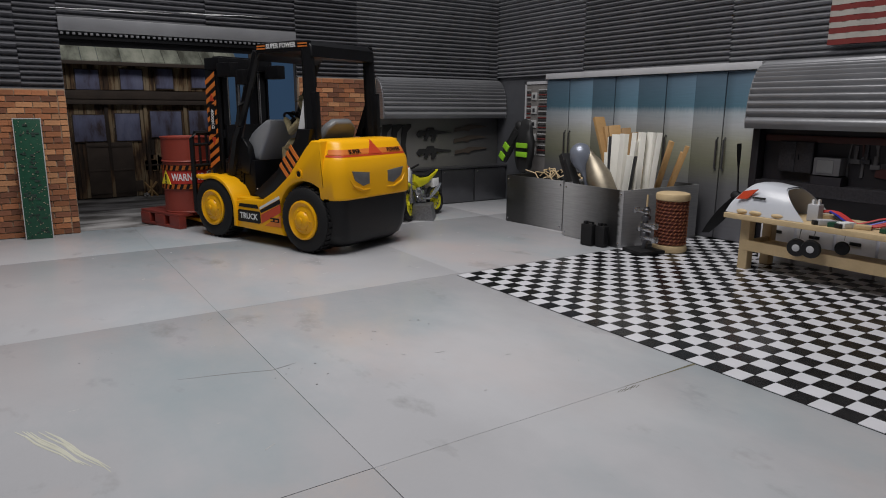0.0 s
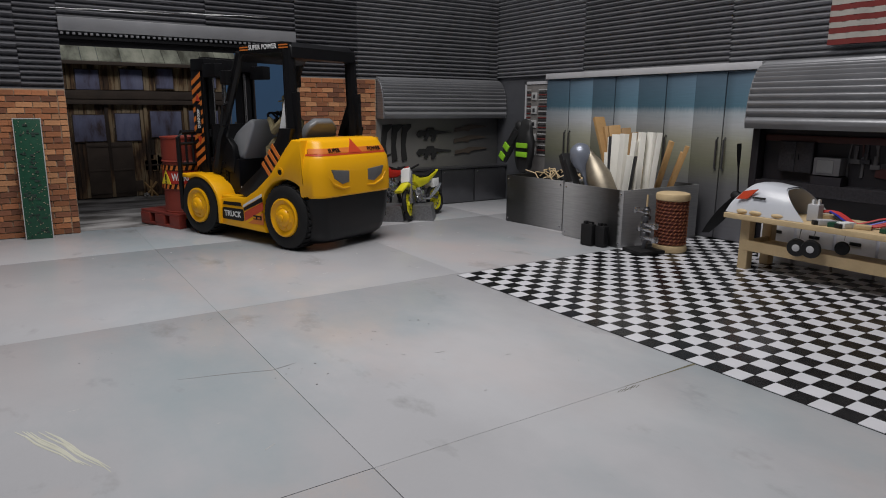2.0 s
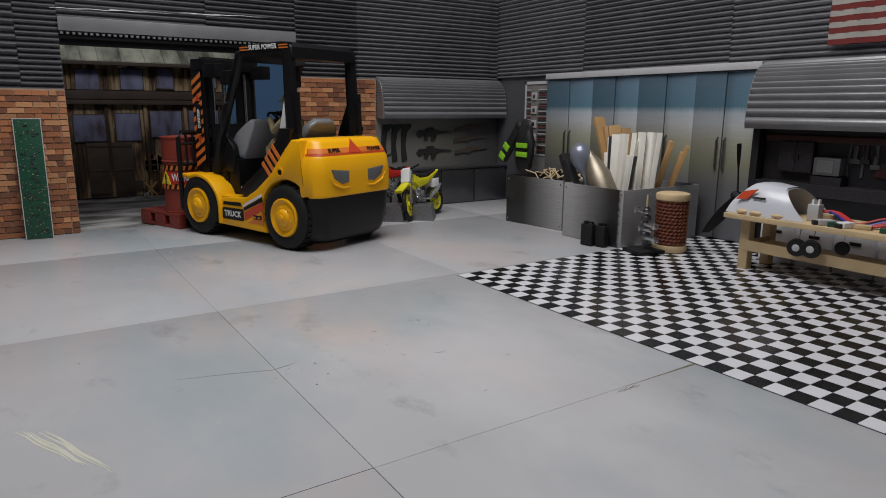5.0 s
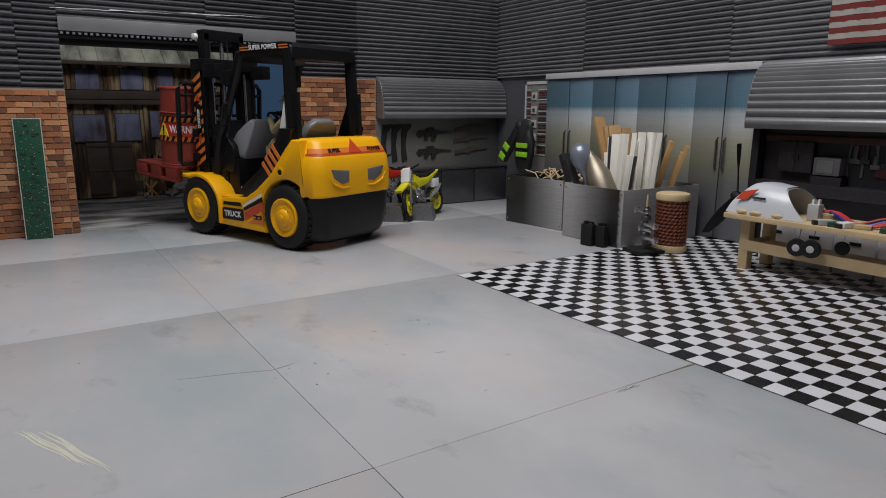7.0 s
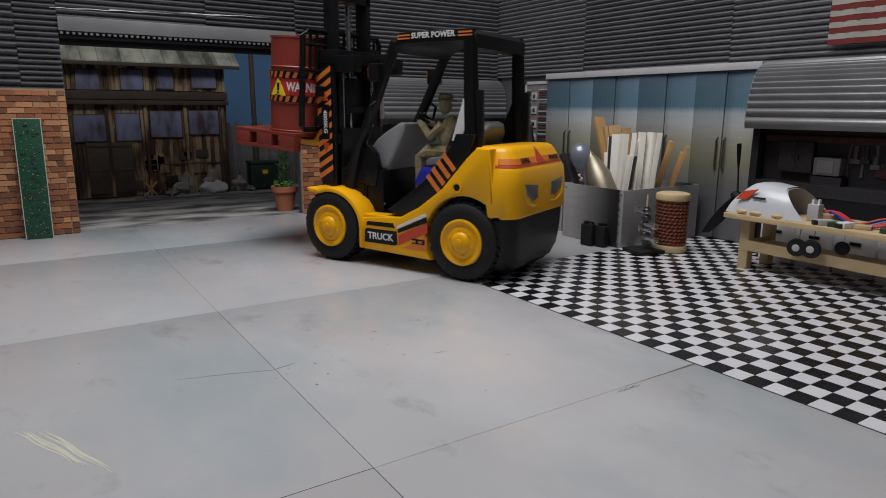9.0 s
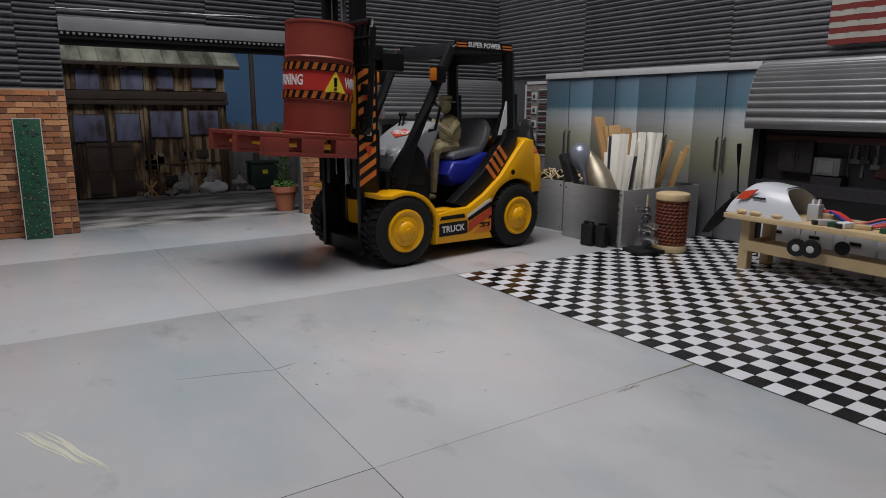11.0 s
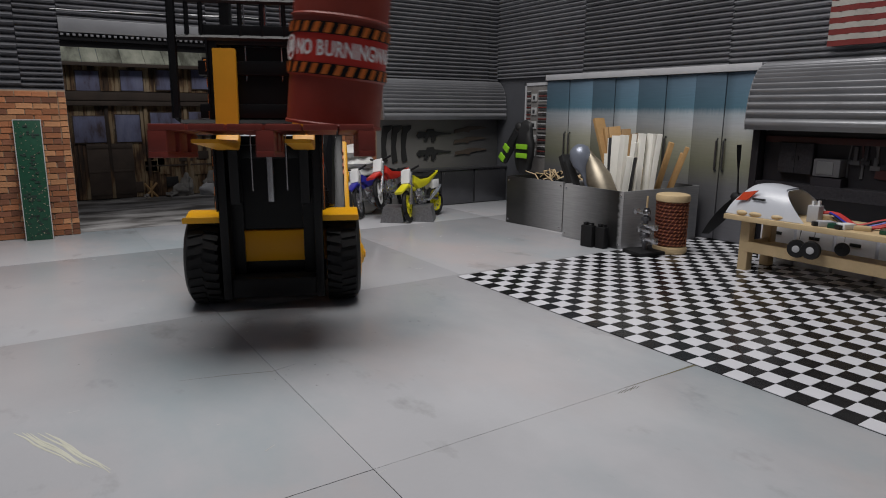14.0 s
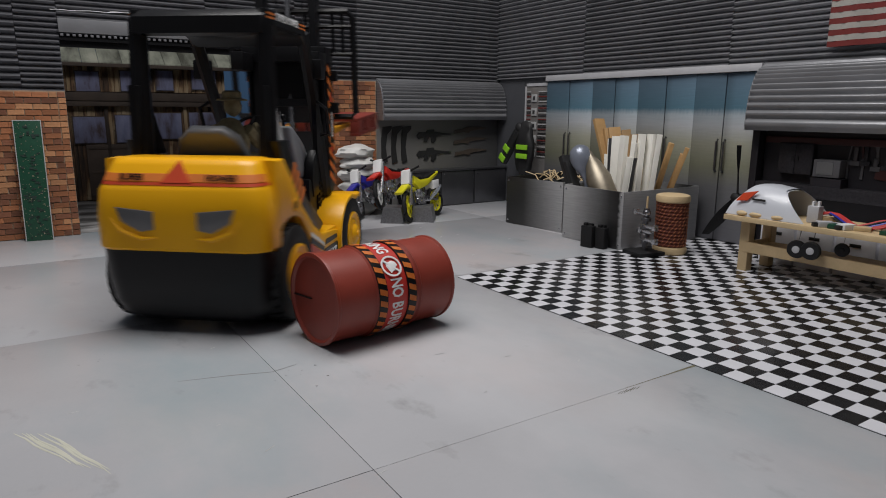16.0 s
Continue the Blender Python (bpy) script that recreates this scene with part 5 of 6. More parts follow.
motorbike(at(11.1, 23.6, 0.05, 10, 0, 208) @ Matrix.Scale(1.25, 4), M["moto_y"], M["moto_y"], "yellow toy dirt bike with yellow spoked wheels")
motorbike(at(9.2, 27.2, 0.75, 12, -8, 210) @ Matrix.Scale(1.25, 4), M["moto_r"], M["white"], "red and white toy dirt bike with white wheels")
motorbike(at(7.4, 28.6, 0.1, 14, 0, 212) @ Matrix.Scale(1.2, 4), M["moto_b"], M["silver"], "blue toy road bike with dark fairing")
for x, y in ((7.4, 23.9), (10.6, 22.9)):
    rp = thing("ramp_block", "small tread-plate ramp block under the bikes", "ramp block", at(x, y, 0, 0, 0, -38), "ramp blocks")
    bm = B()
    prism(bm, [(-1.3, 0), (-1.0, 1.7), (1.0, 1.7), (1.3, 0)], -1.4, 1.4, 0.02)
    part("tread_plate", bm, M["diamond"], rp)
    bm = B()
    prism(bm, [(-1.05, 0.02), (-0.8, 1.45), (0.8, 1.45), (1.05, 0.02)], 1.41, 1.47)
    part("end_card", bm, M["card"], rp)
sk = thing("bag_stack", "stack of glossy white plastic sacks beside the brick pier", "sacks", at(6.5, 31.0, 0))
for k in range(6):
    bm = B()
    lump(bm, (0.15 * (-1) ** k, 0.05 * k, 0.75 + 1.3 * k), (2.25, 1.5, 0.88), k, 0.16, 3)
    part("sack", bm, M["sack"], sk)

# ---- steel planter boxes ----
def steel_bin(m, w, d, h, label):
    """Open box: front along y (0..w), depth along x."""
    sb = thing("steel_box", label, "steel box", m, "steel boxes")
    t = 0.14
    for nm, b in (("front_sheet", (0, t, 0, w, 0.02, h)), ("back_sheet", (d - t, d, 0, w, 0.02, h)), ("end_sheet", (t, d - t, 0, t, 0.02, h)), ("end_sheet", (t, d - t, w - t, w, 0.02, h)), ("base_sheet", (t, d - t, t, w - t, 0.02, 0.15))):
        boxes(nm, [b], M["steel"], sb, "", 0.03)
    for y in (0.3, w - 0.3):
        for z in (0.4, h - 0.4):
            bm = B()
            lathe(bm, [(0.11, 0), (0.09, 0.05), (0.03, 0.06)], 8, Matrix.Translation((0, y, z)) @ pose(0, 0, 0, 0, -90, 0))
            part("rivet", bm, M["silver"], sb)
    return sb


steel_bin(at(18.6, 9.1, 0, 0, 0, 6), 8.0, 8.8, 5.1, "open brushed steel box with painted reflections, filled with dark scrap")
steel_bin(at(17.15, -0.05, 0, 0, 0, -1), 7.6, 10.2, 5.2, "open brushed steel box with painted reflections, holding sticks and metal shells")


def stick(a, b, w, t, material, label, twist=0):
    a, b = Vector(a), Vector(b)
    d = b - a
    bm = B()
    box(bm, -t / 2, t / 2, -w / 2, w / 2, 0, d.length, 0.03)
    q = d.to_track_quat("Z", "Y").to_matrix().to_4x4() @ pose(0, 0, 0, 0, 0, twist)
    bmesh.ops.transform(bm, matrix=Matrix.Translation(a) @ q, verts=bm.verts)
    bmesh.ops.translate(bm, vec=-a, verts=bm.verts)
    o = part("stick", bm, material, None, "", True, at(*a))
    return tagged(o, label, "stick", "sticks in the steel box")


for y, top, z, w, x in ((5.6, 6.2, 9.5, 0.75, 21.6), (4.6, 4.9, 9.8, 1.0, 21.0), (3.8, 3.7, 9.9, 0.9, 20.6), (3.3, 3.0, 10.0, 0.9, 21.2), (2.7, 2.2, 9.3, 0.8, 20.4), (2.0, 1.8, 10.1, 1.0, 20.8), (1.4, 1.1, 10.1, 0.9, 21.3), (0.8, 0.0, 10.1, 0.8, 21.0), (3.1, 2.4, 8.0, 0.6, 20.0), (6.0, 6.5, 8.0, 0.5, 21.4)):
    stick((x, y, 0.3), (x + 0.4, top, z), w, 0.45, M["white_wood"], "white painted wooden stick standing in the box", RND.uniform(65, 115))
for y, top, z, w, x in ((5.5, 10.6, 11.3, 1.2, 24.6), (5.6, 9.4, 10.4, 1.1, 24.9), (5.0, 8.2, 10.5, 1.2, 24.4), (4.5, 6.8, 10.3, 0.9, 24.6), (2.6, 5.2, 9.9, 0.9, 24.2), (2.2, 0.4, 9.3, 1.0, 23.6), (1.6, -0.9, 8.9, 0.5, 24.2), (2.0, -0.2, 8.3, 0.9, 24.5)):
    stick((x - 1.0, y, 0.4), (x, top, z), w, 0.4, M["wood_mid"], "brown wooden offcut leaning in the box", RND.uniform(70, 110))
stick((19.4, 1.9, 0.4), (19.8, 1.2, 8.0), 0.75, 0.2, M["black_panel"], "dark flat strip among the white sticks", 90)
stick((21.0, 5.2, 0.4), (21.3, 5.6, 9.6), 0.5, 0.2, M["steel_dk"], "dark flat strip among the white sticks", 90)
stick((18.7, 5.8, 0.4), (19.0, 9.6, 7.7), 0.6, 1.0, M["black_panel"], "black flat bar leaning in the box", 0)
stick((18.4, 4.9, 0.4), (18.8, 8.8, 7.2), 0.5, 0.9, M["black_panel"], "black flat bar leaning in the box", 0)


def shell(a, b, prof, material, label):
    a, b = Vector(a), Vector(b)
    d = b - a
    bm = B()
    lathe(bm, [(r, h * d.length) for r, h in prof], 24, d.to_track_quat("Z", "Y").to_matrix().to_4x4())
    return tagged(part("metal_shell", bm, material, None, "", True, at(*a)), label, "metal shell")


shell((19.2, 3.2, 2.9), (19.4, 6.6, 8.2), [(0.9, 0), (1.2, 0.25), (1.2, 0.55), (0.75, 0.8), (0.35, 0.93), (0.3, 1.0)], M["bottle"], "dull metal bottle-shaped shell leaning in the box")
shell((19.0, 5.3, 2.6), (18.9, 7.6, 8.9), [(0.22, 0), (0.28, 0.5), (0.5, 0.60), (0.92, 0.70), (1.08, 0.82), (0.92, 0.93), (0.5, 0.98), (0.15, 1.0)], M["bulb"], "clear silvery bulb-shaped shell leaning in the box")
scrap = thing("scrap_heap", "dark tangled scrap with dry twigs filling the box", "scrap", at(22.5, 13.2, 4.2, 0, 0, 0))
bm = B()
for k in range(26):
    lump(bm, (RND.uniform(-3.6, 3.6), RND.uniform(-3.4, 3.6), RND.uniform(0.0, 0.7)), (RND.uniform(0.4, 0.9), RND.uniform(0.3, 0.9), 0.4), k, 0.4, 1)
box(bm, -3.8, 3.8, -3.4, 3.6, -0.5, 0.1)
tagged(part("lumps", bm, M["black_panel"], scrap, "", False), kind="stuff")
bm = B()
for k in range(22):
    x, y = RND.uniform(-3.0, 1.0), RND.uniform(-3.4, 1.5)
    a = RND.uniform(0, 6.28)
    tube(bm, [(x, y, 0.6), (x + math.cos(a), y + math.sin(a), RND.uniform(0.8, 1.8)), (x + 1.9 * math.cos(a + 0.5), y + 1.9 * math.sin(a + 0.5), RND.uniform(0.5, 1.6))], 0.07, 4)
tagged(part("twigs", bm, M["wood"], scrap, "dry straw-coloured twigs", False), kind="stuff")

# ---- rope spool ----
sp = thing("rope_spool", "pale wooden spool wound with dark red and orange rope", "rope spool", at(20.0, -3.0, 0.05))
for z in (0.0, 4.45):
    bm = B()
    lathe(bm, [(1.25, 0), (1.42, 0.12), (1.45, 0.4), (1.38, 0.62), (1.15, 0.7)], 32, Matrix.Translation((0, 0, z)))
    part("flange", bm, M["wood"], sp, "pale turned wooden flange")
bm = B()
for k in range(13):
    z = 0.83 + 0.30 * k
    tube(bm, [((1.16 + 0.02 * math.sin(7 * k + a)) * math.cos(a * 0.2618), 1.16 * math.sin(a * 0.2618), z + 0.02 * math.sin(a + k)) for a in range(24)], 0.17, 6, True)
lathe(bm, [(1.1, 0.5), (1.1, 4.6)], 24)
part("rope", bm, M["rope"], sp, "dark red twisted rope")
bm = B()
for k in range(13):
    for a in range(22):
        t = a * 0.2856 + 0.13 * (k % 2) + 0.05 * math.sin(k * 3 + a)
        z = 0.83 + 0.30 * k
        tube(bm, [(1.325 * math.cos(t - 0.07), 1.325 * math.sin(t - 0.07), z - 0.1), (1.34 * math.cos(t), 1.34 * math.sin(t), z), (1.325 * math.cos(t + 0.07), 1.325 * math.sin(t + 0.07), z + 0.1)], 0.034, 4)
tagged(part("rope_flecks", bm, M["rope2"], sp, "orange flecks of the rope", False), kind="stuff")

# ---- small drill press on a dark foot ----
dp = thing("bracket_stand", "small grey metal bracket stand on a dark square foot", "bracket stand", at(17.7, -2.2, 0.05, 0, 0, -12))
boxes("foot", [(-1.4, 1.2, -1.3, 1.2, 0, 0.35)], M["rubber"], dp, "", 0.1)
bm = B()
tube(bm, [(0, 0, 0.3), (0, 0, 4.0)], 0.22, 10)
part("post", bm, M["steel_dk"], dp)
bm = B()
tube(bm, [(0, 0.0, 3.9), (0, 0, 5.0)], 0.09, 8)
part("peg", bm, M["wood"], dp, "pale wooden peg")
for z, r in ((0.9, 0.34), (1.5, 0.4), (2.2, 0.36), (2.9, 0.42), (3.5, 0.34)):
    bm = B()
    lathe(bm, [(r, 0), (r, 0.25), (r * 0.7, 0.35)], 10, Matrix.Translation((0, 0, z)))
    part("collar", bm, M["steel_dk"], dp)
for z, y0, y1 in ((1.2, -1.6, 0.4), (2.35, -1.5, 0.5), (3.4, -0.4, 1.5), (1.9, -0.9, 0.8)):
    boxes("arm", [(-0.25, 0.05, y0, y1, z, z + 0.28), (-0.32, 0.12, y0 if y0 < -1 else y1 - 0.4, y0 + 0.4 if y0 < -1 else y1, z - 0.1, z + 0.38)], M["silver"], dp, "grey metal arm", 0.04)

for x, y, h, w in ((15.9, 2.7, 2.2, 0.62), (16.4, 1.55, 2.15, 0.5)):
    cn = thing("black_canister", "small black plastic canister standing by the steel box", "canister", at(x, y, 0.02, 0, 0, 8), "black canisters")
    boxes("can", [(-0.35, 0.35, -w, w, 0, h - 0.25)], M["rubber"], cn, "", 0.1)
    boxes("cap", [(-0.2, 0.2, w - 0.5, w - 0.15, h - 0.25, h)], M["rubber"], cn, "", 0.05)
    boxes("handle", [(-0.1, 0.1, -w + 0.1, w - 0.6, h - 0.15, h - 0.02), (-0.1, 0.1, -w + 0.1, -w + 0.25, h - 0.3, h - 0.02)], M["rubber"], cn)

# ---- workbench ----
wb = thing("workbench", "pale wooden workbench with a low shelf", "workbench", at(0, 0, 0))
BX0, BX1, BY0, BY1, BT = 18.5, 23.6, -34.0, -8.9, 4.4
for k in range(4):
    x0 = BX0 + (BX1 - BX0) * k / 4
    boxes("top_plank", [(x0 + 0.01, x0 + (BX1 - BX0) / 4 - 0.015, BY0, BY1, BT - 0.38, BT)], M["wood"], wb, "", 0.03)
for y in (BY1 - 0.9, -22.0, BY0 + 1):
    for x in (19.6, 22.6):
        boxes("leg", [(x - 0.1, x + 0.65, y - 0.75, y, 0.06, BT - 0.38)], M["wood"], wb, "", 0.04)
boxes("shelf_rail", [(19.45, 19.75, BY0 + 0.4, BY1 - 1.2, 1.55, 2.35)], M["wood"], wb, "", 0.04)
boxes("shelf", [(19.8, 23.0, BY0 + 0.4, BY1 - 1.2, 1.75, 2.0)], M["wood"], wb, "", 0.03)
boxes("end_rail", [(19.7, 23.0, BY1 - 1.5, BY1 - 1.2, 1.5, 2.3)], M["wood"], wb, "", 0.03)
for k in range(5):
    bx = thing("drawer_box", "pale grey drawer box with a dark slot handle on the shelf", "drawer box", at(24.3, -8.6 - 3.0 * k, 0.06), "drawer boxes")
    boxes("box", [(0, 3.6, -2.8, 0, 0, 3.3)], M["drawer"], bx, "", 0.06)
    boxes("slot", [(-0.06, 0.02, -1.8, -1.0, 2.3, 2.55)], M["black_panel"], bx, "", 0.02)

# engine cowling: a bent, open white shell
cw = thing("white_cowling", "glossy white moulded cowling with a red flash", "cowling", at(0, 0, BT + 0.02))
bm = B()
NA, NS = 15, 13
grid = {}
for shell_k in (0, 1):
    for i in range(NS):
        u = i / (NS - 1)
        yc = -9.3 - 3.4 * u
        h = 2.35 * (0.60 + 0.40 * math.sin(min(1.0, u * 2.6) * math.pi / 2)) * (1.0 if u < 0.6 else 1 - 0.08 * (u - 0.6) / 0.4)
        hw_ = 2.0 + 0.25 * math.sin(u * 3)
        for j in range(NA):
            a = math.pi * j / (NA - 1)
            k = 1 - 0.05 * shell_k
            c, s = math.cos(a), math.sin(a)
            x = 21.0 - hw_ * k * (0.78 + 0.22 * (1 - abs(s))) * math.copysign(abs(c) ** 0.5, c)
            z = h * k * abs(s) ** 0.6
            y = yc - 2.1 * u * u * (1 - z / h) + 0.6 * (1 - u) ** 2 * (1 - z / h)
            grid[shell_k, i, j] = bm.verts.new((x, y, z))
for i in range(NS - 1):
    for j in range(NA - 1):
        for s_ in (0, 1):
            bm.faces.new((grid[s_, i, j], grid[s_, i + 1, j], grid[s_, i + 1, j + 1], grid[s_, i, j + 1]))
bmesh.ops.recalc_face_normals(bm, faces=bm.faces)
bmesh.ops.delete(bm, geom=[v for v in bm.verts if not v.link_faces], context="VERTS")
part("shell", bm, M["white_gloss"], cw)
bm = B()
prism(bm, [(-9.6, 1.1), (-10.1, 1.75), (-11.2, 2.0), (-10.5, 1.2)], 18.80, 18.9, 0.01, "x")
bmesh.ops.rotate(bm, verts=bm.verts, cent=(18.8, -10, 1.1), matrix=Matrix.Rotation(radians(14), 3, "Y"))
part("red_flash", bm, M["red_dec"], cw, "red diamond flash", False)
bm = B()
box(bm, 18.86, 18.93, -11.9, -10.9, 1.25, 1.4)
part("small_print", bm, M["gun"], cw, "", False)
# propeller
pr = thing("propeller", "black two-bladed model propeller at the bench end", "propeller", at(22.2, -7.55, 5.2))
for sgn in (1, -1):
    bm = B()
    rings = []
    for i in range(9):
        u = i / 8
        w = 0.28 + 0.34 * math.sin(u * 2.6)
        th = 0.09 * (1 - 0.6 * u)
        tw = radians(45 - 35 * u)
        zz = 4.3 * u
        lean = 0.35 if sgn > 0 else 0
        ring = []
        for cx, cy in ((-w, 0), (0, th), (w, 0), (0, -th)):
            ring.append(bm.verts.new((cx * math.cos(tw) - cy * math.sin(tw), cx * math.sin(tw) + cy * math.cos(tw), zz)))
        rings.append(ring)
    for A, Bq in zip(rings, rings[1:]):
        for j in range(4):
            bm.faces.new((A[j], A[(j + 1) % 4], Bq[(j + 1) % 4], Bq[j]))
    bm.faces.new(rings[-1])
    bmesh.ops.transform(bm, matrix=pose(0, 0, 0, -4, 0, 0) if sgn > 0 else pose(0, 0, 0, 218, 0, 0), verts=bm.verts)
    part("blade", bm, M["rubber"], pr)
bm = B()
lathe(bm, [(0.45, -0.5), (0.42, 0.2), (0.25, 0.5), (0.05, 0.6)], 16, pose(0, 0, 0, -70, 0, 0))
part("hub", bm, M["rubber"], pr)
# model wheels on wire legs
for x, y, z, lb in ((18.9, -14.6, 2.6, 1), (18.7, -15.7, 2.7, 1), (19.6, -17.3, 2.95, 0)):
    lg = thing("landing_wheel", "black model wheel on thin wire over the bench edge", "model wheel", at(x, y, z, 0, 0, 12) @ Matrix.Scale(0.82 if lb else 0.6, 4), "model landing wheels")
    mtx = pose(0, 0, 0, 0, -90, 0)
    bm = B()
    lathe(bm, [(0.35, -0.28), (0.72, -0.3), (0.8, 0), (0.72, 0.3), (0.35, 0.28)], 24, mtx)
    part("tyre", bm, M["rubber"], lg)
    bm = B()
    lathe(bm, [(0.33, 0.2), (0.30, 0.33), (0.14, 0.36)], 18, mtx)
    part("hub", bm, M["trim" if lb else "rubber"], lg, "cream hub" if lb else "")
    bm = B()
    tube(bm, [(0.1, 0, 0), (0.35, -0.1, 1.6), (1.2, -0.3, 2.0)], 0.05, 5)
    part("wire", bm, M["steel_dk"], lg)
for k, (x, y, w) in enumerate(((19.0, -10.2, 0.5), (19.0, -11.3, 0.6), (19.1, -12.9, 0.55))):
    bm = B()
    lump(bm, (0, 0, 0.2), (0.4, w, 0.22), k, 0.05, 3)
    tagged(part("wooden_pad", bm, M["wood"], None, "", True, at(x, y, BT + 0.01)), "small pale wooden pad under the cowling", "wood pad", "wooden pads")
# loose electronics on the bench
for k in range(9):
    y = -15.3 - 0.75 * k + RND.uniform(-0.2, 0.2)
    x = RND.uniform(19.0, 21.5)
    wd = thing("wired_part", "small loose electronic part with connector on the bench", "electronic part", at(x, y, BT + 0.01, 0, 0, RND.uniform(0, 180)), "bench clutter")
    boxes("case", [(-0.5, 0.5, -0.35, 0.35, 0, RND.uniform(0.25, 0.6))], (M["wood"], M["trim"], M["pcb"], M["white"])[k % 4], wd, "", 0.05)
    boxes("plug", [(0.5, 0.8, -0.2, 0.2, 0.02, 0.3)], (M["trim"], M["black_panel"])[k % 2], wd, "", 0.03)
for k, (mt, dy) in enumerate(((M["red_small"], 0), (M["red_small"], -0.5), (M["blue"], -1.0), (M["rubber"], -1.4), (M["red_small"], -2.0))):
    bm = B()
    tube(bm, [(20.6 + 0.3 * math.sin(s * 0.8 + k), -14.6 + dy - 0.55 * s, BT + 0.45 + 0.35 * math.sin(s * 0.7 + k)) for s in range(10)], 0.09, 6)
    tagged(part("lead_wire", bm, mt, None), "coloured insulated lead wire on the bench", "wire", "lead wires")
pl = thing("plug_block", "white plastic connector block standing on wires", "connector", at(20.4, -14.7, BT + 0.02))
boxes("block", [(-0.35, 0.35, -0.5, 0.3, 0, 1.2)], M["trim"], pl, "", 0.06)
boxes("prong", [(-0.1, 0.1, -0.4, -0.25, 1.2, 1.55), (-0.1, 0.1, 0.0, 0.15, 1.2, 1.5)], M["white"], pl)

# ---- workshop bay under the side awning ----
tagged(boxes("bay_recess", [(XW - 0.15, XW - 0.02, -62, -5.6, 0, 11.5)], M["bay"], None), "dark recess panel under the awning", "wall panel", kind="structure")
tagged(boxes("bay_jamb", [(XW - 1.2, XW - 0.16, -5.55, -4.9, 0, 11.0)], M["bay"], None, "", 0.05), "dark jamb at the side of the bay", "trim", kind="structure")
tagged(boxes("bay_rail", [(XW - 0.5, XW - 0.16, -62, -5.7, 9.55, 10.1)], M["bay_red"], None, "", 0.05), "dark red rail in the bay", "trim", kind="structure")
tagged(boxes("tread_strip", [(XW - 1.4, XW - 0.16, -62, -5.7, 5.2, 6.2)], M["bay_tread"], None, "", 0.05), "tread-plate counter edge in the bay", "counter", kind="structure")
ov = thing("counter_oven", "small pale counter oven with dark window in the bay", "oven", at(XW - 1.3, -10.5, 6.2))
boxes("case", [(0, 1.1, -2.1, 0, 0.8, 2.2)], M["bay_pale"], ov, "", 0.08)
boxes("glass", [(-0.04, 0.04, -1.6, -0.3, 1.0, 2.0)], M["smoke"], ov, "", 0.03)
boxes("stand", [(0, 1.1, -2.3, 0.1, 0, 0.7)], M["bay"], ov)
hc = thing("wall_cupboard", "dark grey wall cupboard in the bay", "cupboard", at(XW - 0.7, -7.2, 7.0))
boxes("case", [(0, 0.5, -2.9, 0, 0, 2.6)], M["bay"], hc, "", 0.04)
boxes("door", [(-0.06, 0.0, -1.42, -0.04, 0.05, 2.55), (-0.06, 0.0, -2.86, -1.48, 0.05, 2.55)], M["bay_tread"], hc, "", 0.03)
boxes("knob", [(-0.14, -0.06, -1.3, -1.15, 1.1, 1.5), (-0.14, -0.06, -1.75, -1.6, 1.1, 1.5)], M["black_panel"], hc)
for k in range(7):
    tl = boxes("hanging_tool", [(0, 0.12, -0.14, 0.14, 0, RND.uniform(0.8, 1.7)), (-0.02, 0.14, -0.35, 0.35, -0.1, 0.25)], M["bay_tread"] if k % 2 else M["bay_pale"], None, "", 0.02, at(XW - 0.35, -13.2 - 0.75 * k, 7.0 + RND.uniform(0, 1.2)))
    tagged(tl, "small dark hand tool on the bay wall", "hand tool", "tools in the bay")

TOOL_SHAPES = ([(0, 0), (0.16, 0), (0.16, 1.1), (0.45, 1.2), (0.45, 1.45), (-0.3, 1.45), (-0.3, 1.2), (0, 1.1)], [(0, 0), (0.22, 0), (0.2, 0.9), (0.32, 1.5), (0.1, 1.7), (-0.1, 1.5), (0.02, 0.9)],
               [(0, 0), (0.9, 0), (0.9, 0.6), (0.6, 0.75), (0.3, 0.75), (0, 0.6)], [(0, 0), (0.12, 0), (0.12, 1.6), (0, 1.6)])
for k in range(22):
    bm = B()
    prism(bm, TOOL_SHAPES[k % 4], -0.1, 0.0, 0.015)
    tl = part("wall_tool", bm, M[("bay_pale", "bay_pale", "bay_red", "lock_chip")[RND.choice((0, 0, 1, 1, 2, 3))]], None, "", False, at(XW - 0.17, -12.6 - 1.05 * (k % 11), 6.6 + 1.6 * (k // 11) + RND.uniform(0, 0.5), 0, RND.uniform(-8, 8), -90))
    tagged(tl, "small hand tool hung on the dark bay wall", "hand tool", "tools in the bay")

# ---- flag ----
fl = thing("striped_flag", "red and white striped cloth flag high on the wall", "flag", at(XW - 0.85, -10.15, 17.2))
for k in range(11):
    bm = B()
    n = 24
    A = []
    for i in range(n + 1):
        y = -9.0 * i / n
        x = 0.12 * math.sin(i * 0.9) + 0.05 * math.sin(i * 2.1 + k)
        A.append([bm.verts.new((x + dx, y, 0.43 * k + dz)) for dx, dz in ((0, 0), (0, 0.43), (0.06, 0.43), (0.06, 0))])
    for P, Q in zip(A, A[1:]):
        for j in range(4):
            bm.faces.new((P[j], Q[j], Q[(j + 1) % 4], P[(j + 1) % 4]))
    bm.faces.new(A[0])
    bm.faces.new(A[-1][::-1])
    bmesh.ops.recalc_face_normals(bm, faces=bm.faces)
    part("stripe", bm, M["flag_r" if k % 2 == 0 else "flag_w"], fl)

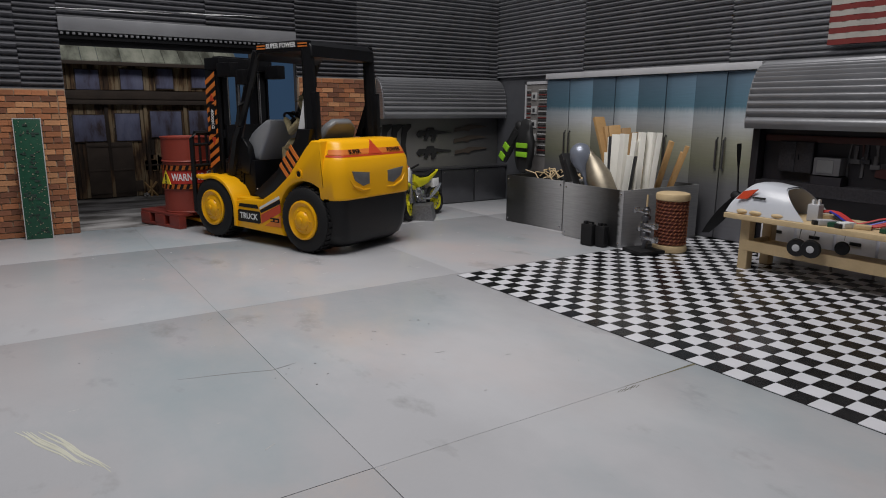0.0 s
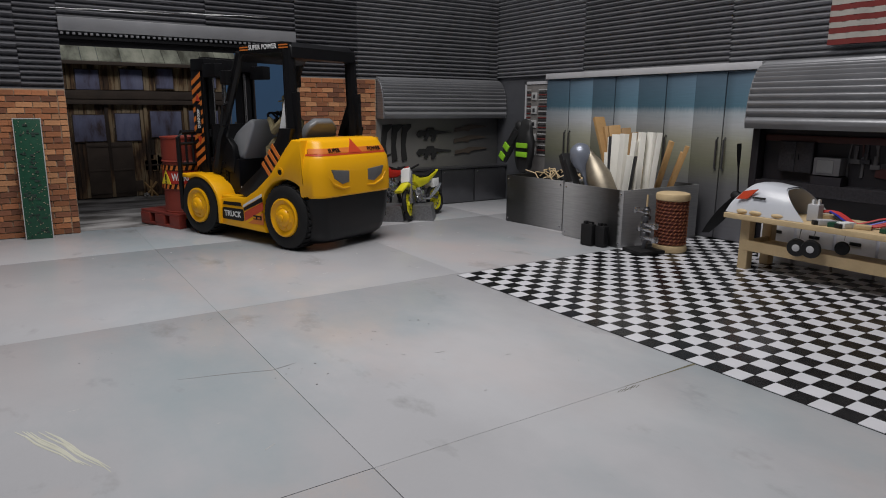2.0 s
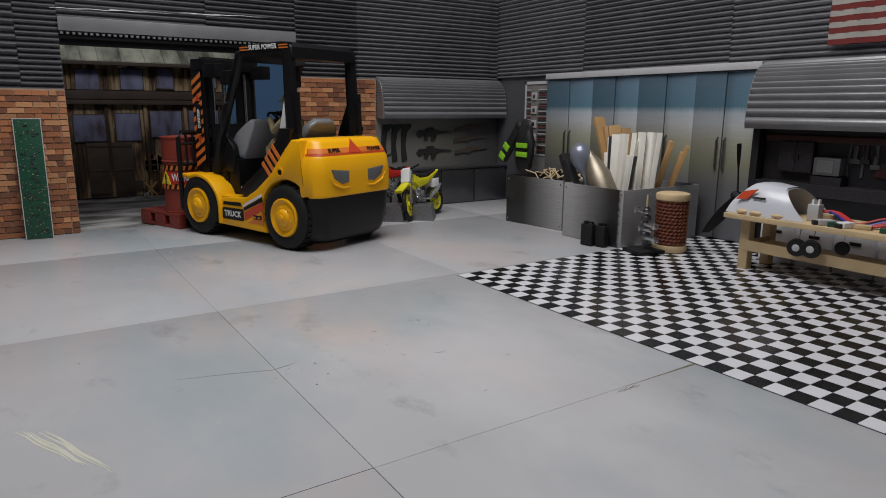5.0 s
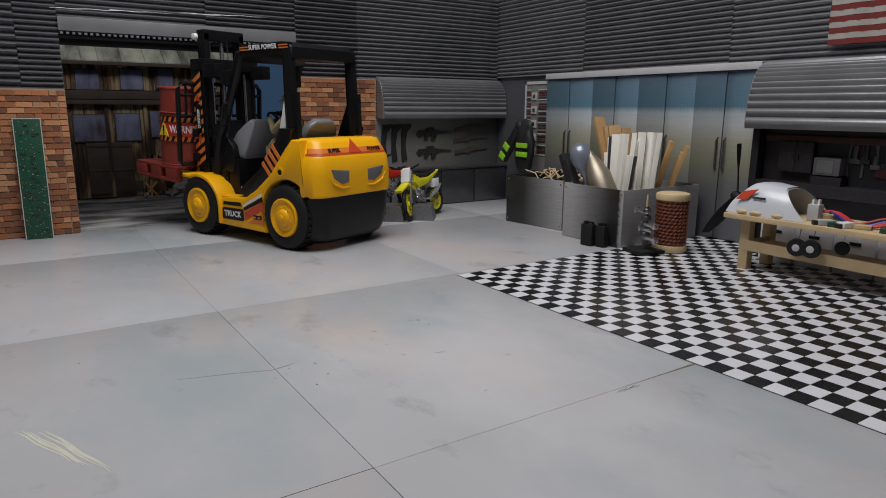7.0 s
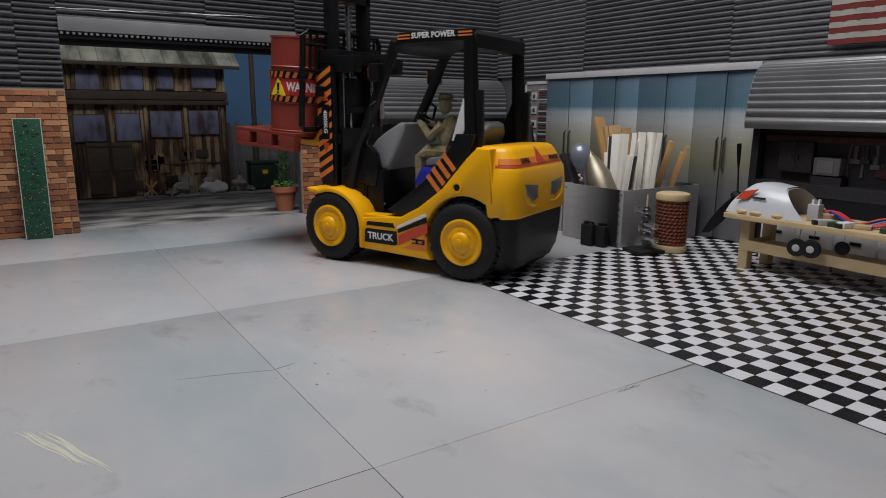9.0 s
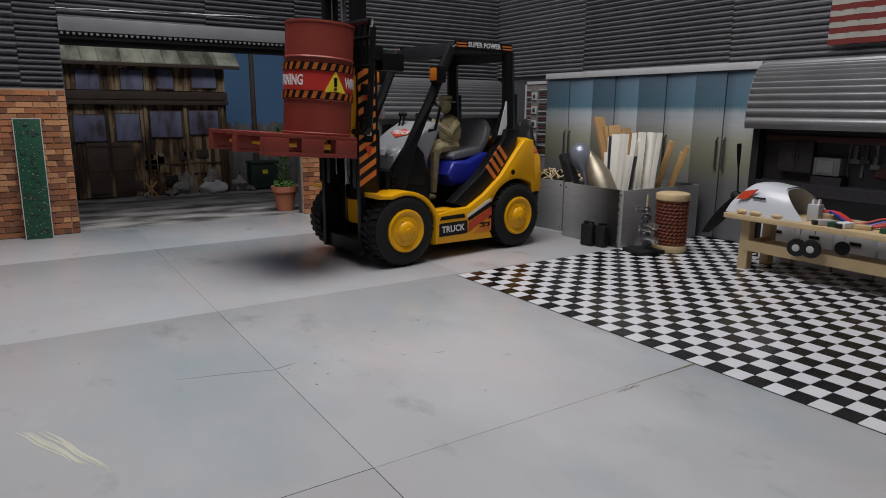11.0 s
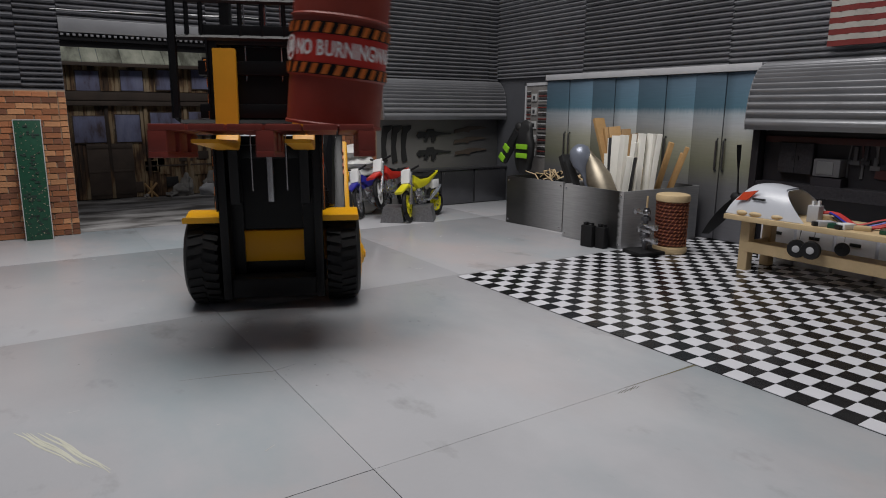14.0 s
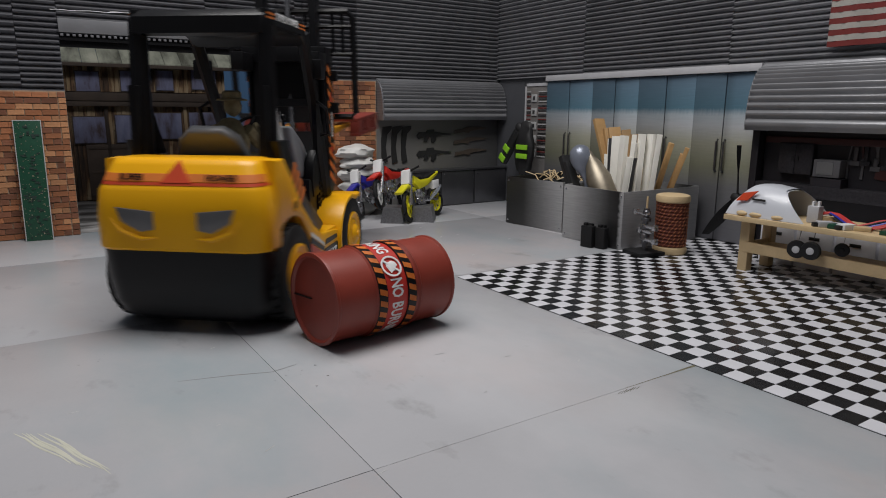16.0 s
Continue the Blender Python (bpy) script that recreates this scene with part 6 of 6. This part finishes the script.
# ---- circuit board leaning on the brick ----
cb = thing("circuit_board", "tall green circuit board leaning on the brick wall", "circuit board", at(-26.0, 31.6, 0.02, -5.2, 0, -6))
boxes("board", [(-1.05, 1.05, 0, 0.12, 0, 11.0)], M["pcb"], cb, "", 0.02)
boxes("edge", [(-1.12, -1.05, -0.02, 0.14, 0, 11.0), (1.05, 1.12, -0.02, 0.14, 0, 11.0), (-1.12, 1.12, -0.02, 0.14, 11.0, 11.08)], M["lock_chip"], cb)
bm = B()
for k in range(150):
    x, z = RND.uniform(-0.95, 0.95), RND.uniform(0.2, 10.8)
    s = RND.choice((0.02, 0.03, 0.045))
    box(bm, x - s, x + s, -0.03, 0.0, z - s, z + s)
tagged(part("solder_dots", bm, M["gold"], cb, "", False), kind="stuff")
bm = B()
for k in range(60):
    x, z = RND.uniform(-0.9, 0.6), RND.uniform(0.2, 10.5)
    box(bm, x, x + RND.uniform(0.1, 0.35), -0.05, 0.0, z, z + RND.uniform(0.08, 0.2))
tagged(part("chips", bm, M["bin"], cb, "", False), kind="stuff")

# ---- paint strokes and scuffs on the floor ----
for k in range(7):
    x0, y0 = 0.2 * k + RND.uniform(-0.1, 0.1), -0.12 * k
    bm = B()
    tube(bm, [(x0 + 1.7 * q / 5 + 0.05 * math.sin(q * 2 + k), y0 - (3.6 + 0.12 * k) * q / 5, 0.0) for q in range(6)], [0.015, 0.04, 0.05, 0.045, 0.035, 0.012], 5)
    bmesh.ops.scale(bm, vec=(1, 1, 0.15), verts=bm.verts)
    tagged(part("paint_stroke", bm, M["cream"], None, "", True, at(-28.2, -10.9, 0.005)), "cream brush stroke on the grey floor", "paint stroke", "paint strokes")
bm = B()
for k in range(46):
    x, y, a, l = RND.uniform(-27, 12), RND.uniform(-26, 24), RND.uniform(-0.4, 0.9), RND.uniform(0.1, 0.55)
    if x > -0.6 and y < 0.2:
        continue
    tube(bm, [(x, y, 0), (x + l * math.cos(a), y + l * math.sin(a), 0)], 0.025, 4)
bmesh.ops.scale(bm, vec=(1, 1, 0.2), verts=bm.verts)
tagged(part("floor_scuffs", bm, M["lock_chip"], None, "", False, at(0, 0, 0.004)), "short pale scratches on the floor", "scratches", kind="stuff")
bm = B()
for k in range(34):
    cx, cy = RND.choice(((-11.5, -8.5), (-8.2, -7.0), (-18.5, -1.0), (-24.5, -4.5), (-16.4, -11.5)))
    x, y = RND.gauss(cx, 0.8), RND.gauss(cy, 0.8)
    s = RND.uniform(0.01, 0.032)
    box(bm, x - s, x + s * 1.6, y - s, y + s, 0, 0.006)
tagged(part("floor_specks", bm, M["grit"], None, "", False, at(0, 0, 0.004)), "dark grit specks on the floor", "grit", kind="stuff")
bm = B()
tube(bm, [(-21.9, -9.1, 0), (-19.6, -9.7, 0), (-17.9, -10.3, 0), (-16.6, -10.0, 0)], [0.01, 0.035, 0.03, 0.01], 4)
bmesh.ops.scale(bm, vec=(1, 1, 0.1), verts=bm.verts)
tagged(part("floor_scratch", bm, M["grit"], None, "", False, at(0, 0, 0.004)), "long thin dark scratch across the floor plate", "scratch")

bm = B()
for x0, x1, w0, w1 in ((-5.2, -2.6, 0.012, 0.03), (-2.6, -0.6, 0.03, 0.07), (-0.6, 0.1, 0.07, 0.10)):
    vs = [bm.verts.new(v) for v in ((x0, -20.5 - w0, 0.004), (x1, -20.49 - w1, 0.004), (x1, -20.49 + w1, 0.004), (x0, -20.5 + w0, 0.004))]
    bm.faces.new(vs)
for k in range(9):
    x, y = -5.9 + 0.13 * k, -20.75 - 0.05 * (k % 3)
    tube(bm, [(x, y, 0.003), (x + 0.35, y + 0.12 + 0.03 * (k % 2), 0.003)], 0.012, 4)
tagged(part("joint_grime", bm, M["grime"], None, "", False), "olive-brown grime along the joint of the floor plates", "grime", kind="stuff")

# ---- yard outside the gate ----
bm = B()
n = 40
V_ = [[bm.verts.new((-60 + 130 * i / n, YW + 0.3 + 59 * (j / 24) ** 1.5, -0.12 + (0.1 * noise.noise(Vector((i * 0.9, j * 0.9, 0))) if j > 1 else 0))) for j in range(25)] for i in range(n + 1)]
for i in range(n):
    for j in range(24):
        bm.faces.new((V_[i][j], V_[i + 1][j], V_[i + 1][j + 1], V_[i][j + 1]))
tagged(part("yard_ground", bm, M["dirt"], None), "rough grey dirt yard outside the gate", "ground", kind="structure")
bm = B()
box(bm, -60, 70, 92, 92.5, -2, 60)
tagged(part("backdrop", bm, M["sky"], None, "", False), "plain blue painted sky board", "backdrop", kind="structure")

hs = thing("rusty_shed", "long two-storey shed of rusted sheets with boarded blue windows", "shed", at(0, 60, 0))
bm = B()
box(bm, -34, -0.6, 0.3, 14, -0.2, 18.0)
part("core", bm, M["rust_dk"], hs, "", False)
x = -34.0
while x < -0.7:
    w = RND.uniform(0.30, 0.75)
    x1 = min(x + w, -0.6)
    for z0, z1 in ((0, 12.4), (14.3, 17.6)):
        bm = B()
        box(bm, x + 0.02, x1 - 0.02, RND.uniform(0.0, 0.12), 0.3, z0, z1, 0.03)
        part("sheet", bm, M["rust"], hs, "", False)
    x = x1
boxes("ledge", [(-34, -0.4, -0.7, 0.3, 12.4, 13.0)], M["rust_dk"], hs, "dark rusted ledge", 0.05)
boxes("ledge", [(-34, -0.4, -0.3, 0.3, 13.1, 14.2)], M["rust_dk"], hs, "dark rusted ledge", 0.05)
for a, b, z0, z1 in ((-20.4, -16.7, 7.6, 11.0), (-15.4, -12.4, 7.6, 11.2), (-11.0, -7.0, 8.0, 11.5), (-5.9, -1.7, 8.3, 11.6), (-19.6, -16.9, 14.3, 16.8), (-14.3, -11.6, 14.4, 17.0), (-9.9, -7.7, 14.6, 17.2), (-5.2, -1.9, 14.8, 17.4)):
    wn = boxes("window", [(a - 0.12, b + 0.12, -0.12, 0.1, z0 - 0.12, z1 + 0.12)], M["rust_dk"], hs)
    boxes("board", [(a, b, -0.2, -0.1, z0, z1)], M["blue_win"], wn, "faded blue board", 0.03)
for a, b in ((-19.2, -16.5), (-16.3, -13.6)):
    dr = boxes("door", [(a, b, -0.22, 0.0, 0.0, 7.4)], M["rust_dk"], hs, "dark rusted sliding door", 0.05)
    for z in (0.5, 3.6, 6.8):
        boxes("rail", [(a + 0.1, b - 0.1, -0.3, -0.22, z, z + 0.25)], M["rust_dk"], dr)
for x in (-11.6, -6.4, -1.2, -16.4):
    boxes("post", [(x - 0.22, x + 0.22, -0.25, 0.1, 0, 12.4)], M["rust"], hs, "", 0.03)
for k in range(16):
    x0, z0 = RND.uniform(-21, -3), RND.uniform(0.5, 7.0)
    w = RND.uniform(0.6, 2.0)
    boxes("patch", [(x0, x0 + w, -0.06, 0.02, z0, z0 + RND.uniform(0.5, 2.4))], M["rust_dk" if k % 3 == 0 else "rust"], hs, "", 0.02)
boxes("lap_strip", [(-12.2, -1.0, -0.08, 0.02, 4.1, 4.3)], M["rust_dk"], hs, "dark lap joint")
boxes("drain_pipe", [(-1.9, -1.6, -0.5, -0.2, 0, 12.4)], M["rust_dk"], hs, "", 0.05)
boxes("low_vent", [(-9.6, -8.0, -0.2, 0.0, 1.2, 2.6)], M["black_panel"], hs, "", 0.03)
x = -34.0
while x < 0.9:
    w = RND.uniform(1.8, 3.0)
    x1 = min(x + w, 1.2)
    bm = B()
    prism(bm, [(-1.6, 17.75), (9.5, 26.0), (9.5, 26.2), (-1.6, 18.0)], x + 0.02, x1 - 0.02, 0.02, "x")
    part("roof_sheet", bm, M["roofm"], hs, "", False)
    x = x1
boxes("eave", [(-34, 1.2, -1.7, -1.45, 17.4, 17.85)], M["rust_dk"], hs, "", 0.04)

fe = thing("board_fence", "weathered grey upright board fence", "fence", at(0, 64, 0))
for k in range(22):
    x = -0.2 + 0.62 * k
    boxes("fence_board", [(x, x + 0.55, 0, 0.15, -0.1, 9.6 + RND.uniform(-0.3, 0.4))], M["fence"], fe, "", 0.03)
pole = B()
tube(pole, [(0, 0, 0), (0, 0, 26)], [0.42, 0.34], 10)
tagged(part("wooden_pole", pole, M["rust_dk"], None, "", True, at(4.4, 63.2, -0.1)), "dark wooden utility pole by the fence", "pole")
bn = thing("waste_bin", "dark green wheeled waste bin by the fence", "waste bin", at(4.2, 60.0, -0.1))
boxes("tub", [(-2.0, 2.2, -1.2, 1.2, 0.35, 3.9)], M["bin"], bn, "", 0.15)
boxes("lid", [(-2.1, 2.3, -1.35, 1.3, 3.9, 4.3)], M["bin"], bn, "", 0.12)
boxes("label", [(-0.3, 0.5, -1.24, -1.19, 2.4, 3.0)], M["warn"], bn, "small yellow label")
for k, (x, y, sx, sz) in enumerate(((-8.0, 59.0, 1.2, 0.9), (-3.6, 58.7, 1.9, 1.0), (0.6, 59.4, 1.2, 1.2), (-7.0, 59.5, 0.8, 1.7), (-3.6, 59.5, 0.9, 1.7), (2.0, 58.6, 0.5, 0.4), (-9.4, 58.6, 0.6, 0.4), (-12.5, 58.9, 0.4, 0.3))):
    bm = B()
    lump(bm, (0, 0, sz * 0.7), (sx, 0.9, sz), k + 11, 0.3, 3)
    tagged(part("boulder", bm, M["trim"] if k == 1 else M["rock"], None, "", True, at(x, y, -0.1)), "pale rough boulder in the yard" if k == 1 else "grey rough boulder in the yard", "boulder", "boulders")
bm = B()
for a, b in (((-0.8, 0), (0.8, 2.0)), ((0.8, 0), (-0.8, 2.0)), ((0, 0), (0.1, 2.3))):
    tube(bm, [(a[0], 0, a[1]), (b[0], 0.1, b[1])], 0.16, 6)
tagged(part("dry_bush", bm, M["wood_mid"], None, "", True, at(-11.8, 59.2, -0.1)), "yellow dry twiggy bush by the shed", "bush")

pt = thing("potted_plant", "green plant in a terracotta pot outside the gate", "potted plant", at(-0.2, 37.6, -0.1))
bm = B()
lathe(bm, [(1.0, 0), (1.35, 2.3), (1.55, 2.3), (1.6, 2.95), (1.4, 2.95), (1.25, 2.5)], 28)
part("pot", bm, M["terra"], pt, "terracotta pot")
bm = B()
for k in range(170):
    a, r, z = RND.uniform(0, 6.28), RND.uniform(0, 1.3), RND.uniform(2.8, 3.5)
    lump(bm, (r * math.cos(a), r * math.sin(a), z), (0.16, 0.16, 0.12), k, 0.2, 1)
tagged(part("moss", bm, M["leaf"], pt, "bright green mossy fill", False), kind="stuff")
bm = B()
for k in range(120):
    a, r, z = RND.uniform(0, 6.28), RND.uniform(0, 0.35), RND.uniform(3.0, 10.0)
    p = Vector((r * math.cos(a), r * math.sin(a), z))
    d = Vector((math.cos(a), math.sin(a), RND.uniform(0.2, 1.4))) * RND.uniform(0.5, 1.1)
    s = d.cross(Vector((0, 0, 1))).normalized() * 0.16
    q = [p, p + d * 0.5 + s, p + d, p + d * 0.5 - s]
    bm.faces.new([bm.verts.new(v) for v in q])
tube(bm, [(0, 0, 2.6), (0.1, 0, 6), (0, 0.1, 9.6)], 0.1, 5)
tagged(part("leaves", bm, M["leaf"], pt, "upright green leaves", False), kind="stuff")
bricks(pier_l, -33.4, DX0 - 0.1, 0.05, 13.65, YW - 0.5)
bricks(pier_r, DX1 + 0.1, 10.05, 0.05, 15.45, YW - 0.5)


# ---- movement ----
def smooth(keys, t):
    """Monotone-slope cubic through (t, value...) keys."""
    if t <= keys[0][0]:
        return list(keys[0][1:])
    if t >= keys[-1][0]:
        return list(keys[-1][1:])
    i = max(k for k in range(len(keys) - 1) if keys[k][0] <= t)
    a, b = keys[i], keys[i + 1]
    h = b[0] - a[0]
    s = (t - a[0]) / h
    out = []
    for c in range(1, len(a)):
        d = (b[c] - a[c]) / h

        def slope(k):
            if k == 0 or k == len(keys) - 1:
                return 0.0
            p, q, r = keys[k - 1], keys[k], keys[k + 1]
            d0, d1 = (q[c] - p[c]) / (q[0] - p[0]), (r[c] - q[c]) / (r[0] - q[0])
            return 0.0 if d0 * d1 <= 0 else 2 * d0 * d1 / (d0 + d1)
        m0, m1 = slope(i), slope(i + 1)
        out.append((2 * s ** 3 - 3 * s ** 2 + 1) * a[c] + (s ** 3 - 2 * s ** 2 + s) * h * m0 + (-2 * s ** 3 + 3 * s ** 2) * b[c] + (s ** 3 - s ** 2) * h * m1)
    return out


# time, x, y, heading
DRIVE = [(0.0, -4.80, 20.5, 111.8), (0.5, -3.40, 16.5, 113.4), (0.9, -2.43, 14.05, 113.2), (1.0, -2.43, 14.0, 112.9), (1.5, -5.62, 22.0, 111.9), (2.0, -5.65, 22.6, 111.5), (8.0, -5.65, 22.6, 111.5), (8.3, -4.50, 19.3, 112.4),
         (8.5, -2.75, 14.9, 114.1), (8.7, -1.24, 12.0, 114.4), (9.0, 0.91, 6.05, 114.9), (9.2, 1.48, 4.9, 118.1), (9.7, 2.47, 3.6, 132.4), (10.6, 3.35, 8.2, 173.6), (11.3, 3.00, 10.7, 193.0), (12.0, 1.37, 10.3, 200.6),
         (12.5, -6.05, 7.2, 201.6), (13.0, -9.46, 5.4, 201.6), (13.5, -10.02, 6.6, 220.8), (14.0, -11.1, 7.0, 246.8), (14.2, -11.1, 7.0, 250.8), (14.5, -11.75, 6.5, 263.3), (15.0, -11.9, 6.4, 265.0), (15.2, -11.7, 6.6, 267.5),
         (15.4, -12.5, 6.1, 287.0), (15.5, -12.73, 6.5, 307.6), (15.6, -13.7, 6.6, 328.0), (15.7, -14.04, 5.8, 345.0), (15.8, -14.5, 5.5, 364.0), (15.9, -14.4, 4.9, 386.0), (16.0, -13.85, 4.7, 410.0)]
LIFT = [(0.0, 0.0), (5.55, 0.0), (6.3, 2.3), (6.6, 3.3), (7.0, 4.7), (7.5, 6.4), (8.0, 7.9), (8.3, 8.5), (9.2, 8.5), (13.0, 8.5), (13.5, 8.9), (14.0, 9.4), (14.5, 9.7), (16.0, 9.7)]
STEP = 0.1


def truck_at(t):
    x, y, h = smooth(DRIVE, t)
    return at(x, y, 0, 0, 0, h)


DRUM_ON = (-1.5, 2.35)


def carriage_at(t):
    return at(HEEL[0], 0, HEEL[2] + smooth(LIFT, t)[0], 0, -smooth([(5.4, 0.0), (7.0, 4.0), (16.0, 4.0)], t)[0], 0)


def pallet_at(t):
    slide = smooth([(0.0, 0.0), (9.2, 0.0), (11.3, 0.45), (15.2, 0.45), (15.6, 2.6), (16.0, 2.6)], t)[0]
    u = max(t, 1.9)
    if t < 5.4:
        return truck_at(1.9) @ at(HEEL[0] + 4.15, 0, 0)
    aside = smooth([(0.0, 0.0), (13.6, 0.0), (14.0, 0.65), (14.5, 1.2), (15.0, 0.85), (16.0, 0.85)], t)[0]
    return truck_at(u) @ carriage_at(t) @ at(4.15 + slide, aside, -HEEL[2])


# the drum: rides on the pallet, slides off to the side, drops and rolls
FALL = [(14.0, -12.5, -6.9, 15.1, 0, 6), (14.1, -9.85, -8.1, 12.6, 0, 30), (14.2, -6.6, -9.0, 8.1, 0, 64), (14.3, -6.6, -9.3, 6.4, 0, 82), (14.4, -7.7, -8.9, 5.2, 0, 92), (14.5, -9.5, -8.1, 4.3, 0, 95), (14.6, -11.2, -7.2, 3.2, 0, 92), (14.8, -11.65, -6.9, 2.47, 0, 90), (15.75, -11.65, -6.9, 2.47, 0, 90), (15.85, -11.4, -7.0, 2.47, 0, 90), (16.0, -11.0, -7.4, 2.47, 0, 90)]


def drum_at(t):
    if t <= 13.95:
        back = smooth([(0.0, 0.0), (9.2, 0.0), (11.3, -0.25), (16.0, -0.25)], t)[0]
        slide = smooth([(0.0, 0.0), (13.0, 0.0), (13.5, 0.9), (13.95, 1.7)], t)[0]
        return pallet_at(t) @ at(DRUM_ON[0] + back, DRUM_ON[1] + slide, PHT, 0, 0, DRUM_TURN)
    x, y, z, _, tilt = smooth(FALL, t)
    yaw = smooth([(14.0, -33), (14.1, -30), (14.2, -8), (14.3, 4), (14.6, 8), (16.0, 8)], t)[0]
    roll = smooth([(14.1, 0), (14.8, 30), (15.3, 30), (15.5, 10), (15.7, 28), (16.0, 22)], t)[0]
    m = at(x, y, z, 0, 0, yaw) @ pose(0, 0, 0, 0, tilt, 0) @ pose(0, 0, 0, 0, 0, DRUM_SPIN + roll)
    return m @ at(0, 0, -DL / 2)


DRUM_TURN, DRUM_SPIN = 147, 150


def motions():
    times = [round(k * STEP, 3) for k in range(161)]
    walk(truck, [(t, truck_at(t)) for t in times])
    walk(driver, [(t, truck_at(t)) for t in times])
    walk(carr, [(t, carriage_at(t)) for t in times])
    walk(inner, [(t, at(MAST, 0, 0.55 * smooth(LIFT, t)[0])) for t in times])
    walk(pallet, [(t, pallet_at(t)) for t in times])
    walk(drum, [(t, drum_at(t)) for t in times])
    for k, w in enumerate(wheels):
        loc = Vector(((1 if k < 2 else -1) * WB / 2, (1 if k % 2 == 0 else -1) * HW, WR))
        turn, rows, last = 0.0, [], None
        for t in times:
            m = truck_at(t)
            p = m @ (loc * U)
            ahead = m.to_3x3() @ Vector((1, 0, 0))
            if last is not None:
                turn += (p - last).dot(ahead) / (WR * U)
            last = p
            rows.append((t, at(*loc) @ pose(0, 0, 0, 0, math.degrees(turn), 0)))
        walk(w, rows)


motions()
